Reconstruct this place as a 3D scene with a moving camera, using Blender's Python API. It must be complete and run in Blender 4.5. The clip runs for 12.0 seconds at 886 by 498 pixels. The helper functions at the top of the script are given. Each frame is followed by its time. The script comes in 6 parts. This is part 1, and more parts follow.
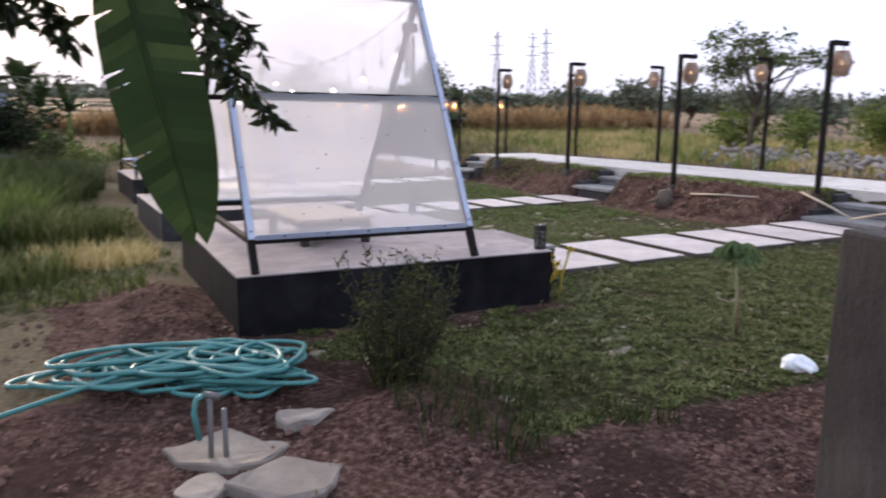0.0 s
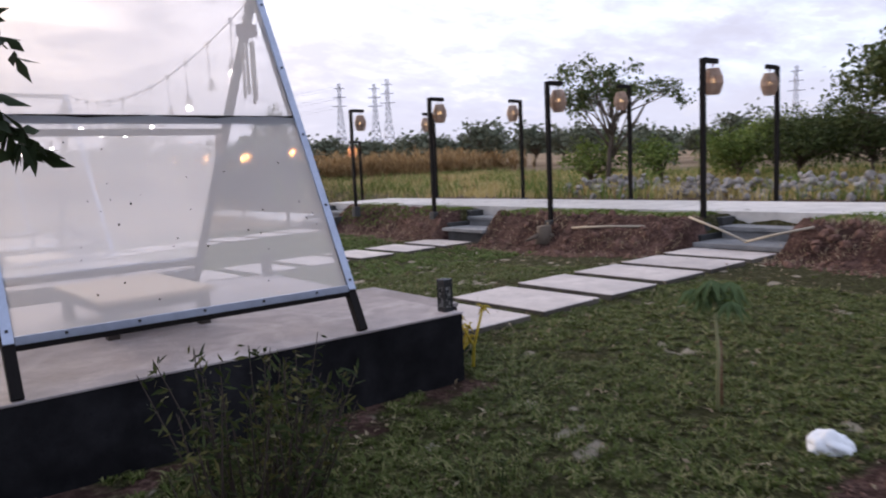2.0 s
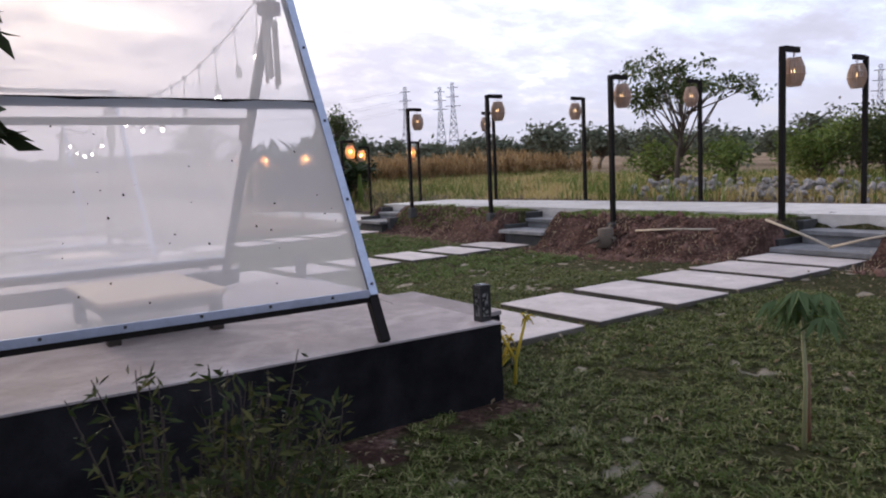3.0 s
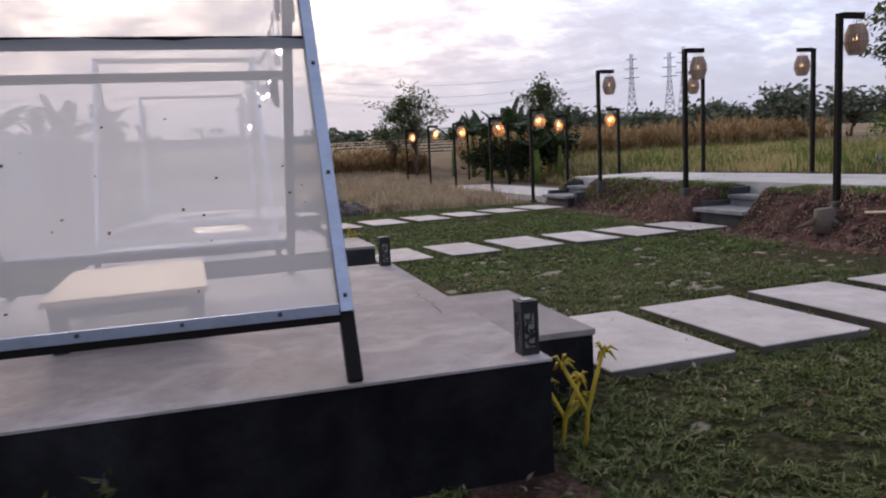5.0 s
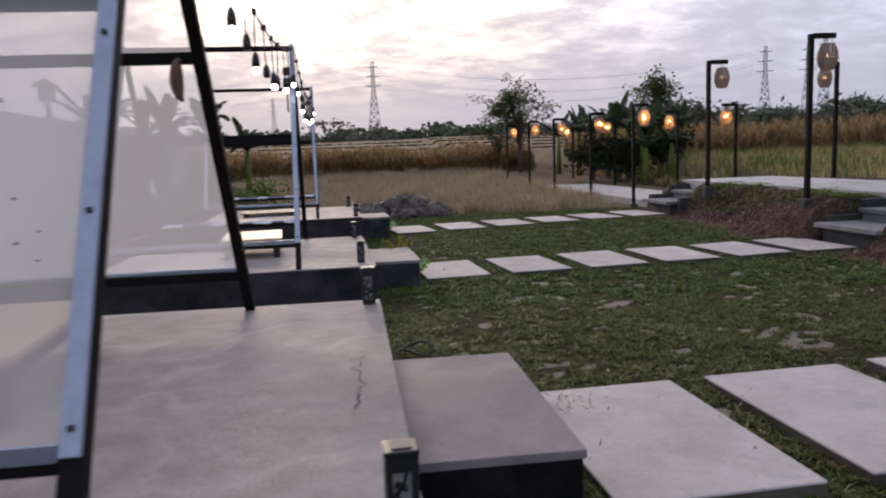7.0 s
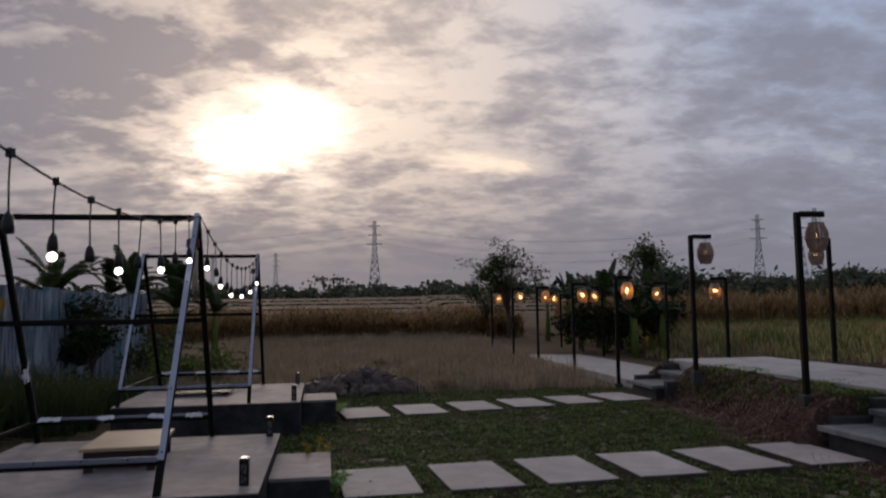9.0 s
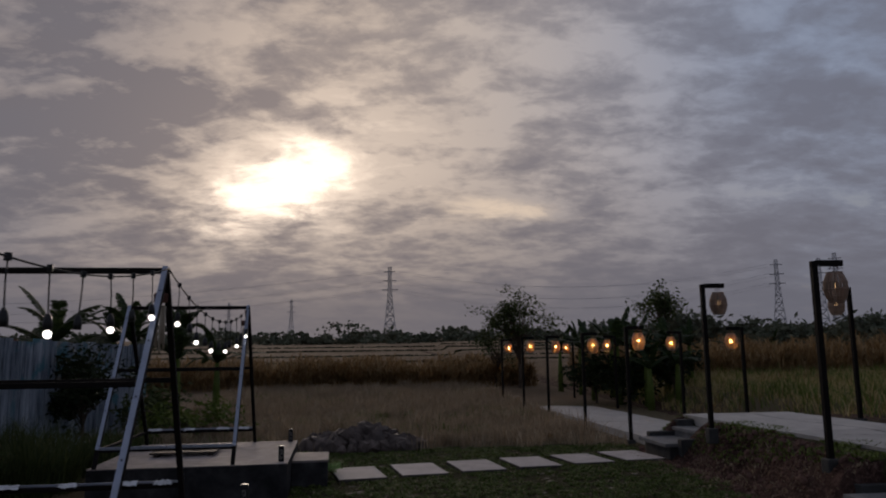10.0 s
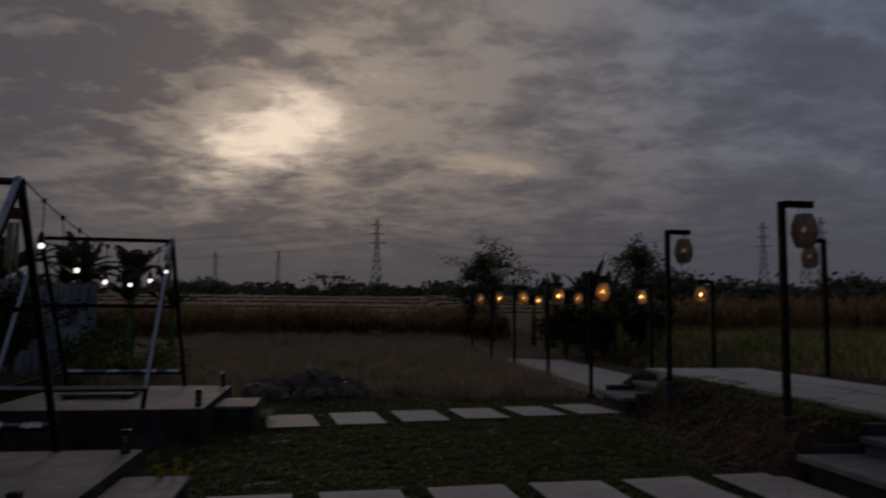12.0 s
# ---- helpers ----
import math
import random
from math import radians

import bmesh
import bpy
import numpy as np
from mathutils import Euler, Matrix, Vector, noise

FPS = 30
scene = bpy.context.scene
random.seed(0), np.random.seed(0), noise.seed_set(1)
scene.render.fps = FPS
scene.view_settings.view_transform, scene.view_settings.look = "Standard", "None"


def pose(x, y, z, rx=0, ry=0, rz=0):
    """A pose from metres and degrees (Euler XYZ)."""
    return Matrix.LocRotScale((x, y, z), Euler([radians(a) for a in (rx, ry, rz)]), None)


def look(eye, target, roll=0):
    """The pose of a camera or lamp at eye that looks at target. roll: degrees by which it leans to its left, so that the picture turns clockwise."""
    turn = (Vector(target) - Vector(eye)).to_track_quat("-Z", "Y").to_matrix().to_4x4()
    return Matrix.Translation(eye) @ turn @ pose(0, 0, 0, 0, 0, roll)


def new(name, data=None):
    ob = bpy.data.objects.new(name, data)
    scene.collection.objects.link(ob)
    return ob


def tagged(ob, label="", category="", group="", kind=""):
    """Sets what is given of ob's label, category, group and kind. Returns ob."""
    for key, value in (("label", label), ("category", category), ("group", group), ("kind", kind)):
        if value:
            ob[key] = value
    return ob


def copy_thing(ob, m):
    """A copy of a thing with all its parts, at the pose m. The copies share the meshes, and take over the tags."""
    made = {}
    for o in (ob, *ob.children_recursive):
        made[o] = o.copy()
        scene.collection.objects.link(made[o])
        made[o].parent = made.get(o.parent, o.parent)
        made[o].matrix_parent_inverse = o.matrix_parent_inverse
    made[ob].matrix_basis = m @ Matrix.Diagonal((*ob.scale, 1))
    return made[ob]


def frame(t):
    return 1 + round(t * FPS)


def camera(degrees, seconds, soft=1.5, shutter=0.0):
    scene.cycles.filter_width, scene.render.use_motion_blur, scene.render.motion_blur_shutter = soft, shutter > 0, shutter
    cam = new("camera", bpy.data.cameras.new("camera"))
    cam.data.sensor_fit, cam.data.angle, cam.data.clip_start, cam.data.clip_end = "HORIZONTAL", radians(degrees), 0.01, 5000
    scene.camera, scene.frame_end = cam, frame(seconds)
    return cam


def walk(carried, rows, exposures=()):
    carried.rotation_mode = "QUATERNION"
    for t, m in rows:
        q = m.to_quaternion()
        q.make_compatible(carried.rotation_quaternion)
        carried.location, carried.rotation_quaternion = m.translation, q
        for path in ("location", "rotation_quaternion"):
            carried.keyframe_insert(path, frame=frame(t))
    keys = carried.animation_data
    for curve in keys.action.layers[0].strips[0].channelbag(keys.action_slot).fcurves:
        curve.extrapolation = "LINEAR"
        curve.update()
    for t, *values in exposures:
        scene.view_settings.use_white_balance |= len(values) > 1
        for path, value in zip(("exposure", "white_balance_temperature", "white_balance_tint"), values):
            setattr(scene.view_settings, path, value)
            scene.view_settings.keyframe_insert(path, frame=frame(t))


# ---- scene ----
cam = camera(62.3, 12.0, soft=2.0, shutter=0.4)
PATH = [
    (0, (-3.444, -4.843, 1.498), (-2.555, -3.086, 1.151), 0.6),
    (0.5, (-3.454, -4.618, 1.528), (-2.331, -2.996, 1.2), -0.7),
    (1, (-3.209, -4.094, 1.44), (-1.939, -2.571, 1.177), -2.2),
    (1.5, (-3.024, -3.733, 1.382), (-1.708, -2.244, 1.157), -2.2),
    (2, (-2.814, -3.414, 1.346), (-1.585, -1.852, 1.124), -2.6),
    (2.5, (-2.519, -3.18, 1.305), (-1.404, -1.531, 1.11), -2.9),
    (3, (-2.376, -3.091, 1.271), (-1.287, -1.426, 1.065), -2.5),
    (3.5, (-2.059, -2.961, 1.248), (-1.116, -1.216, 0.996), -2.7),
    (3.7, (-1.992, -2.909, 1.221), (-1.104, -1.134, 0.974), -2.3),
    (5.3, (-0.861, -2.25, 1.195), (-0.346, -0.336, 0.93), -3.2),
    (5.5, (-0.769, -2.197, 1.217), (-0.246, -0.289, 0.925), -3.6),
    (6, (-0.495, -1.943, 1.223), (-0.177, 0.013, 0.949), -3.4),
    (6.5, (-0.325, -1.639, 1.219), (-0.168, 0.339, 0.975), -1.2),
    (7, (-0.121, -1.351, 1.25), (0.117, 0.619, 0.996), -2.1),
    (7.2, (-0.04, -1.164, 1.239), (0.229, 0.806, 1.014), -1.8),
    (8.8, (0.659, -0.251, 1.509), (0.904, 1.731, 1.622), -0.8),
    (9, (0.716, -0.17, 1.533), (0.966, 1.807, 1.705), -0.8),
    (9.5, (0.88, 0.056, 1.605), (1.122, 2.022, 1.881), -1.2),
    (10, (1.042, 0.264, 1.648), (1.249, 2.232, 1.944), -0.8),
    (10.5, (1.29, 0.55, 1.638), (1.649, 2.502, 1.891), 0.3),
    (11, (1.577, 0.972, 1.614), (2.122, 2.879, 1.868), -0.3),
    (11.5, (1.703, 1.007, 1.547), (2.185, 2.933, 1.787), 0.2),
    (12, (1.786, 1.083, 1.497), (2.023, 3.061, 1.671), 0.6),
]
walk(cam, [(t, look(eye, target, roll)) for t, eye, target, roll in PATH],
     [(t, stops, 6750 if t < 8 else 6700, 17) for t, stops in ((0.0, 2.5), (1.0, 2.3), (2.5, 2.05), (3.5, 1.95), (5.5, 1.70), (7.2, 1.5), (8.8, 0.5), (9.0, 0.2), (9.5, -0.1), (10.0, -0.45),
                                            (10.5, -0.82), (11.0, -1.08), (11.5, -1.32), (12.0, -1.53))])

# ---------------------------------------------------------------- world, sun
SUN_AZ, SUN_EL = radians(-6.2), radians(13.5)          # azimuth from +y towards +x
SUN_DIR = Vector((math.sin(SUN_AZ) * math.cos(SUN_EL), math.cos(SUN_AZ) * math.cos(SUN_EL), math.sin(SUN_EL)))


class Nodes:
    """Short hand for node trees."""

    def __init__(self, tree):
        self.tree = tree
        tree.nodes.clear()

    def add(self, kind, **sockets):
        node = self.tree.nodes.new(kind)
        for key, value in sockets.items():
            if key.startswith("p_"):
                setattr_plain(node, key[2:], value)
            else:
                self.put(node, key, value)
        return node

    def put(self, node, key, value):
        key = key.replace("_", " ") if not key.startswith("i") or not key[1:].isdigit() else int(key[1:])
        sock = node.inputs[key]
        if hasattr(value, "is_output"):
            self.tree.links.new(value, sock)
        elif hasattr(value, "outputs"):
            self.tree.links.new(value.outputs[0], sock)
        else:
            sock.default_value = value

    def math(self, op, a, b=0.0, clamp=False):
        n = self.tree.nodes.new("ShaderNodeMath")
        n.operation, n.use_clamp = op, clamp
        self.put(n, "i0", a)
        self.put(n, "i1", b)
        return n.outputs[0]

    def ramp(self, fac, stops):
        n = self.tree.nodes.new("ShaderNodeValToRGB")
        els = n.color_ramp.elements
        while len(els) < len(stops):
            els.new(0.5)
        for e, (p, c) in zip(els, stops):
            e.position, e.color = p, (c[0], c[1], c[2], 1) if len(c) == 3 else c
        self.put(n, "i0", fac)
        return n.outputs[0]

    def mix(self, fac, a, b, blend="MIX"):
        n = self.tree.nodes.new("ShaderNodeMix")
        n.data_type, n.blend_type = "RGBA", blend
        for i, v in ((0, fac), (6, a), (7, b)):
            s = n.inputs[i]
            if hasattr(v, "is_output"):
                self.tree.links.new(v, s)
            else:
                s.default_value = v if i == 0 else (v[0], v[1], v[2], 1)
        return n.outputs[2]

    def noise(self, vec, scale, detail=4.0, rough=0.55, lac=2.0, dist=0.0):
        n = self.tree.nodes.new("ShaderNodeTexNoise")
        self.tree.links.new(vec, n.inputs["Vector"])
        for k, v in (("Scale", scale), ("Detail", detail), ("Roughness", rough), ("Lacunarity", lac), ("Distortion", dist)):
            n.inputs[k].default_value = v
        return n.outputs["Fac"]


def setattr_plain(node, key, value):
    if key == "operation":
        node.operation = value
    elif key == "sky_type":
        node.sky_type = value


def make_world():
    world = bpy.data.worlds.new("evening_sky")
    scene.world = world
    world.use_nodes = True
    n = Nodes(world.node_tree)
    L = world.node_tree.links.new
    geo = n.add("ShaderNodeTexCoord")
    sep = n.add("ShaderNodeSeparateXYZ")
    L(geo.outputs["Generated"], sep.inputs[0])
    up = n.math("MAXIMUM", sep.outputs[2], 0.0)
    inv = n.math("DIVIDE", 1.0, n.math("ADD", up, 0.24))
    flat = n.add("ShaderNodeCombineXYZ")
    L(n.math("MULTIPLY", sep.outputs[0], inv), flat.inputs[0])
    L(n.math("MULTIPLY", sep.outputs[1], inv), flat.inputs[1])
    stretch = n.add("ShaderNodeMapping")
    L(flat.outputs[0], stretch.inputs[0])
    stretch.inputs["Location"].default_value = (2.9, 0.9, 0.0)
    stretch.inputs["Rotation"].default_value = (0, 0, radians(18))
    stretch.inputs["Scale"].default_value = (0.92, 1.2, 1.0)
    vec = stretch.outputs[0]
    big = n.noise(vec, 1.1, 2.0, 0.45, 2.0, 0.2)
    mid = n.noise(vec, 3.6, 7.0, 0.52, 2.1, 0.35)
    puff = n.noise(vec, 11.0, 7.0, 0.6, 2.0, 0.25)
    cloud = n.math("ADD", n.math("ADD", n.math("MULTIPLY", big, 0.22), n.math("MULTIPLY", mid, 0.48)), n.math("MULTIPLY", puff, 0.30))
    thick = n.ramp(cloud, [(0.425, (0, 0, 0)), (0.48, (0.35, 0.35, 0.35)), (0.525, (0.72, 0.72, 0.72)), (0.595, (1, 1, 1))])
    # how near the sun the ray looks
    sun = n.add("ShaderNodeVectorMath", p_operation="DOT_PRODUCT")
    L(geo.outputs["Generated"], sun.inputs[0])
    sun.inputs[1].default_value = SUN_DIR
    near = n.math("MAXIMUM", sun.outputs["Value"], 0.0)
    core = n.math("POWER", near, 260.0)
    halo = n.math("POWER", near, 45.0)
    wide = n.math("POWER", near, 4.0)
    sky = n.add("ShaderNodeTexSky", p_sky_type="NISHITA")
    sky.sun_disc, sky.sun_elevation, sky.sun_rotation = False, SUN_EL, SUN_AZ
    sky.air_density, sky.dust_density = 1.0, 2.0
    blue = n.mix(1.0, sky.outputs[0], (0.10, 0.10, 0.10), "MULTIPLY")
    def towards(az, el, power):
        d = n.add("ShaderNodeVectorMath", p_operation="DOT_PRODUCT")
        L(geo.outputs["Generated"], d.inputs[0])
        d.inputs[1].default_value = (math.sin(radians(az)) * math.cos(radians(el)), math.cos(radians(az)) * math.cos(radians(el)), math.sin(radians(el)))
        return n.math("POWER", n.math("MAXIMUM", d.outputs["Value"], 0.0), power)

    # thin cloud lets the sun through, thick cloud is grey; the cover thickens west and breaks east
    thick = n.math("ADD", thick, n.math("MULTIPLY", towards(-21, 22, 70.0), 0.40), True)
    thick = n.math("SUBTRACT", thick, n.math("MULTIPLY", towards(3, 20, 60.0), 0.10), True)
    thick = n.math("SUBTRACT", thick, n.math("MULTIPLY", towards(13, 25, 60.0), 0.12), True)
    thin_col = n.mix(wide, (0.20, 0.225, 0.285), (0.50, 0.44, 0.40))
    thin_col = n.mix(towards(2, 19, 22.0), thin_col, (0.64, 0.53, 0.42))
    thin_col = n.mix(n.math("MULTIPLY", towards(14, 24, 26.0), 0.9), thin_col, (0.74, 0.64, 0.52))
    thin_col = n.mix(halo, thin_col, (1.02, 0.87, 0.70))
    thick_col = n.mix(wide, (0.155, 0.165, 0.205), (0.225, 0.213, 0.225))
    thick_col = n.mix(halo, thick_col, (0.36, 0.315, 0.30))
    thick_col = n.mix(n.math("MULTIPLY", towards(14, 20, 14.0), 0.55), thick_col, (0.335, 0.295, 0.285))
    hue = n.noise(vec, 1.7, 3.0, 0.5)
    cool = n.math("MULTIPLY", n.ramp(hue, [(0.38, (0, 0, 0)), (0.60, (0.7, 0.7, 0.7))]), n.math("SUBTRACT", 1.0, wide, True))
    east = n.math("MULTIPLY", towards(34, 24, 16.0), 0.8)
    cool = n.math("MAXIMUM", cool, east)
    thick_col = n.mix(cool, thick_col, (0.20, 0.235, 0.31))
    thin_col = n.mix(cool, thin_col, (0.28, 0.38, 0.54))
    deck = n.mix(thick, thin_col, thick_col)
    gap = n.ramp(cloud, [(0.40, (1, 1, 1)), (0.46, (0, 0, 0))])
    deck = n.mix(n.math("MULTIPLY", gap, n.math("SUBTRACT", 0.6, wide, True)), deck, blue)
    # dusky haze low over the fields
    low = n.ramp(up, [(0.0, (1, 1, 1)), (0.07, (0.9, 0.9, 0.9)), (0.13, (0.4, 0.4, 0.4)), (0.25, (0, 0, 0))])
    haze = n.mix(n.math("POWER", near, 10.0), (0.170, 0.182, 0.222), (0.215, 0.200, 0.210))
    deck = n.mix(low, deck, haze)
    # the sun burning through a ragged gap
    def ragged(az, el, w, h, slant, tint, noisy):
        d0 = Vector((math.sin(az) * math.cos(el), math.cos(az) * math.cos(el), math.sin(el)))
        offs = []
        for axis, size in ((Vector((math.cos(az), -math.sin(az), 0)), w), (Vector((slant, 0, 1)), h)):
            d = n.add("ShaderNodeVectorMath", p_operation="DOT_PRODUCT")
            L(geo.outputs["Generated"], d.inputs[0])
            d.inputs[1].default_value = axis
            off = n.math("DIVIDE", n.math("SUBTRACT", d.outputs["Value"], axis.dot(d0)), size)
            offs.append(n.math("MULTIPLY", off, off))
        spot = n.math("POWER", 2.718, n.math("MULTIPLY", n.math("ADD", *offs), -1.0))
        spot = n.math("MULTIPLY", spot, n.math("GREATER_THAN", near, 0.5))
        rag = n.math("ADD", spot, n.math("MULTIPLY", n.math("SUBTRACT", 0.50, n.noise(vec, 6.5, 8.0, 0.62, 2.0, 0.3)), noisy))
        burn = n.ramp(n.math("MULTIPLY", rag, n.math("POWER", spot, 0.35)), [(0.06, (0, 0, 0)), (0.35, (0.22, 0.22, 0.22)), (0.62, (0.7, 0.7, 0.7)), (0.9, (1, 1, 1))])
        return n.mix(burn, deck, tint)

    deck = ragged(radians(9.5), radians(11.6), 0.085, 0.016, 0.1, (0.95, 0.80, 0.62), 2.2)
    deck = ragged(SUN_AZ, SUN_EL, 0.105, 0.056, -0.30, (2.4, 2.05, 1.6), 2.1)
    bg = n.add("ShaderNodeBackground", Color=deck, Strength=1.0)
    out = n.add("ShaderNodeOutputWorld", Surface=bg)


make_world()
sun_data = bpy.data.lights.new("sun", "SUN")
sun_data.energy, sun_data.angle, sun_data.color = 0.5, radians(14), (1.0, 0.86, 0.70)
new("sun", sun_data).matrix_world = look(SUN_DIR * 50, (0, 0, 0))


# ---------------------------------------------------------------- materials
def material(name, build, relief=None, shine=0.3):
    """build(n, p) -> base colour, roughness, metallic; relief -> bump height socket and strength."""
    m = bpy.data.materials.new(name)
    m.use_nodes = True
    n = Nodes(m.node_tree)
    tc = n.add("ShaderNodeTexCoord")
    pos = n.add("ShaderNodeNewGeometry").outputs["Position"]
    col, rough, metal = build(n, pos)
    b = n.add("ShaderNodeBsdfPrincipled")
    n.put(b, "Base Color", col if hasattr(col, "is_output") else (*col, 1))
    n.put(b, "Roughness", rough)
    n.put(b, "Metallic", metal)
    n.put(b, "Specular IOR Level", shine)
    if relief:
        h, strength, dist = relief(n, pos)
        bump = n.add("ShaderNodeBump", Strength=strength, Distance=dist, Height=h)
        n.put(b, "Normal", bump)
    n.add("ShaderNodeOutputMaterial", Surface=b)
    return m


def per_piece(n, lo=0.85, hi=1.15):
    o = n.add("ShaderNodeObjectInfo")
    r = n.add("ShaderNodeMapRange")
    n.put(r, "Value", o.outputs["Random"])
    r.inputs["To Min"].default_value, r.inputs["To Max"].default_value = lo, hi
    return r.outputs[0]


def per_island(n):
    return n.add("ShaderNodeNewGeometry").outputs["Random Per Island"]


def scaled(n, col, f):
    v = n.add("ShaderNodeVectorMath", p_operation="SCALE")
    n.put(v, "i0", col)
    n.put(v, "Scale", f)
    return v.outputs[0]


def concrete(light, dark, shine=0.3, name="concrete", veins=False):
    def build(n, p):
        a = n.noise(p, 1.6, 7, 0.62, 2.2, 0.15)
        b = n.noise(p, 42, 4, 0.7)
        c = n.noise(p, 4.5, 7, 0.68, 2.0, 0.3)
        col = n.ramp(a, [(0.32, dark), (0.5, tuple((x + y) / 2 for x, y in zip(dark, light))), (0.66, light)])
        col = n.mix(n.ramp(c, [(0.42, (0, 0, 0)), (0.62, (0.45, 0.45, 0.45))]), col, tuple(x * 0.72 for x in dark))
        col = n.mix(n.ramp(b, [(0.30, (0.5, 0.5, 0.5)), (0.42, (0, 0, 0))]), col, tuple(x * 0.6 for x in dark))
        if veins:
            v = n.math("ABSOLUTE", n.math("SUBTRACT", n.noise(p, 1.1, 5, 0.5, 2.0, 0.5), 0.5))
            col = n.mix(n.ramp(v, [(0.0, (0.30, 0.30, 0.30)), (0.045, (0, 0, 0))]), col, tuple(min(1, x * 1.35) for x in light))
            damp = n.noise(p, 0.8, 5, 0.6)
            col = n.mix(n.ramp(damp, [(0.46, (0, 0, 0)), (0.66, (0.6, 0.6, 0.6))]), col, tuple(x * 0.8 for x in dark))
        return scaled(n, col, per_piece(n, 0.9, 1.1)), n.ramp(a, [(0.3, (0.6, 0.6, 0.6)), (0.7, (0.85, 0.85, 0.85))]), 0.0

    return material(name, build, lambda n, p: (n.math("ADD", n.noise(p, 60, 5, 0.7), n.math("MULTIPLY", n.noise(p, 7, 4), 1.5)), 0.45, 0.01), shine)


def leafy(name, a, b, c, rough=0.55, through_leaf=0.25):
    """Foliage, varied leaf by leaf."""
    m = bpy.data.materials.new(name)
    m.use_nodes = True
    n = Nodes(m.node_tree)
    n.add("ShaderNodeTexCoord")
    pos = n.add("ShaderNodeNewGeometry").outputs["Position"]
    col = n.ramp(per_island(n), [(0.0, a), (0.55, b), (1.0, c)])
    col = n.mix(n.math("MULTIPLY", n.noise(pos, 1.1, 3), 0.5), col, tuple(x * 0.55 for x in a))
    col = n.mix(n.ramp(n.noise(pos, 5.5, 4, 0.6), [(0.42, (0.4, 0.4, 0.4)), (0.56, (0, 0, 0))]), col, tuple(x * 0.5 for x in b))
    d = n.add("ShaderNodeBsdfPrincipled", Base_Color=col, Roughness=rough, Specular_IOR_Level=0.12)
    t = n.add("ShaderNodeBsdfTranslucent", Color=col)
    mixer = n.add("ShaderNodeMixShader")
    mixer.inputs[0].default_value = through_leaf
    m.node_tree.links.new(d.outputs[0], mixer.inputs[1])
    m.node_tree.links.new(t.outputs[0], mixer.inputs[2])
    n.add("ShaderNodeOutputMaterial", Surface=mixer)
    return m


def plain(name, c, rough=0.6, metal=0.0, spread=0.12, grain=30.0, bump=0.15, shine=0.3):
    def build(n, p):
        f = n.noise(p, grain, 4, 0.6)
        g = n.noise(p, grain * 0.12, 4, 0.6)
        col = n.mix(f, tuple(x * (1 - spread) for x in c), tuple(min(1, x * (1 + spread)) for x in c))
        col = n.mix(n.ramp(g, [(0.45, (0, 0, 0)), (0.7, (0.35, 0.35, 0.35))]), col, tuple(x * 0.6 for x in c))
        return scaled(n, col, per_piece(n, 0.92, 1.08)), rough, metal

    return material(name, build, lambda n, p: (n.noise(p, grain * 2, 4), bump, 0.004), shine)


M_SLAB = concrete((0.385, 0.335, 0.322), (0.215, 0.182, 0.176), name="trowelled_concrete", veins=True)
M_STONE_SIDE = concrete((0.13, 0.115, 0.095), (0.055, 0.048, 0.04), 0.1, name="dark_paver_side")
M_STONE = concrete((0.56, 0.50, 0.465), (0.41, 0.36, 0.335), name="cast_concrete_paver")
M_WALK = concrete((0.58, 0.55, 0.51), (0.43, 0.40, 0.37), name="walkway_concrete")
M_DARK = concrete((0.021, 0.020, 0.022), (0.0045, 0.0045, 0.005), 0.04, name="black_painted_render")
M_WORN = concrete((0.085, 0.082, 0.085), (0.018, 0.018, 0.02), 0.08, name="worn_black_render")
M_STEP = concrete((0.27, 0.265, 0.26), (0.13, 0.13, 0.13), name="step_concrete")
M_CHEEK = concrete((0.075, 0.073, 0.07), (0.03, 0.03, 0.03), name="dark_cheek_concrete")
M_PILLAR = concrete((0.085, 0.075, 0.068), (0.035, 0.031, 0.028), 0.1, name="rough_pillar_concrete")
M_BROKEN = concrete((0.31, 0.27, 0.23), (0.14, 0.115, 0.095), name="broken_concrete")
M_BLACK = plain("black_painted_steel", (0.010, 0.008, 0.0075), 0.65, 0.0, 0.3, shine=0.10)
M_TRIM = plain("aluminium_strip", (0.36, 0.40, 0.49), 0.42, 0.7, 0.15, 50)
M_PLASTIC = plain("black_plastic", (0.02, 0.02, 0.02), 0.4)
M_CABLE = plain("black_cable", (0.015, 0.015, 0.015), 0.6)
M_TABLE = plain("pale_plywood", (0.44, 0.32, 0.20), 0.55, 0, 0.15, 12)
M_WOOD = plain("brown_wood", (0.16, 0.085, 0.05), 0.6, 0, 0.25, 20)
M_LEG = plain("dark_stained_wood", (0.035, 0.025, 0.020), 0.6, 0, 0.25, 20)
M_RUST = plain("rusty_brown_metal", (0.13, 0.06, 0.045), 0.7, 0.2, 0.3, 20)
M_BAMBOO = leafy("woven_bamboo", (0.48, 0.35, 0.27), (0.56, 0.42, 0.33), (0.64, 0.50, 0.40), 0.6, 0.4)
M_HOSE = plain("teal_hose", (0.055, 0.21, 0.20), 0.38, 0, 0.2, 12)
M_WHITE = plain("white_plastic_bag", (0.72, 0.73, 0.75), 0.5, 0, 0.1, 15)
M_TRUNK = plain("bark", (0.11, 0.085, 0.065), 0.9, 0, 0.35, 25, 0.5)
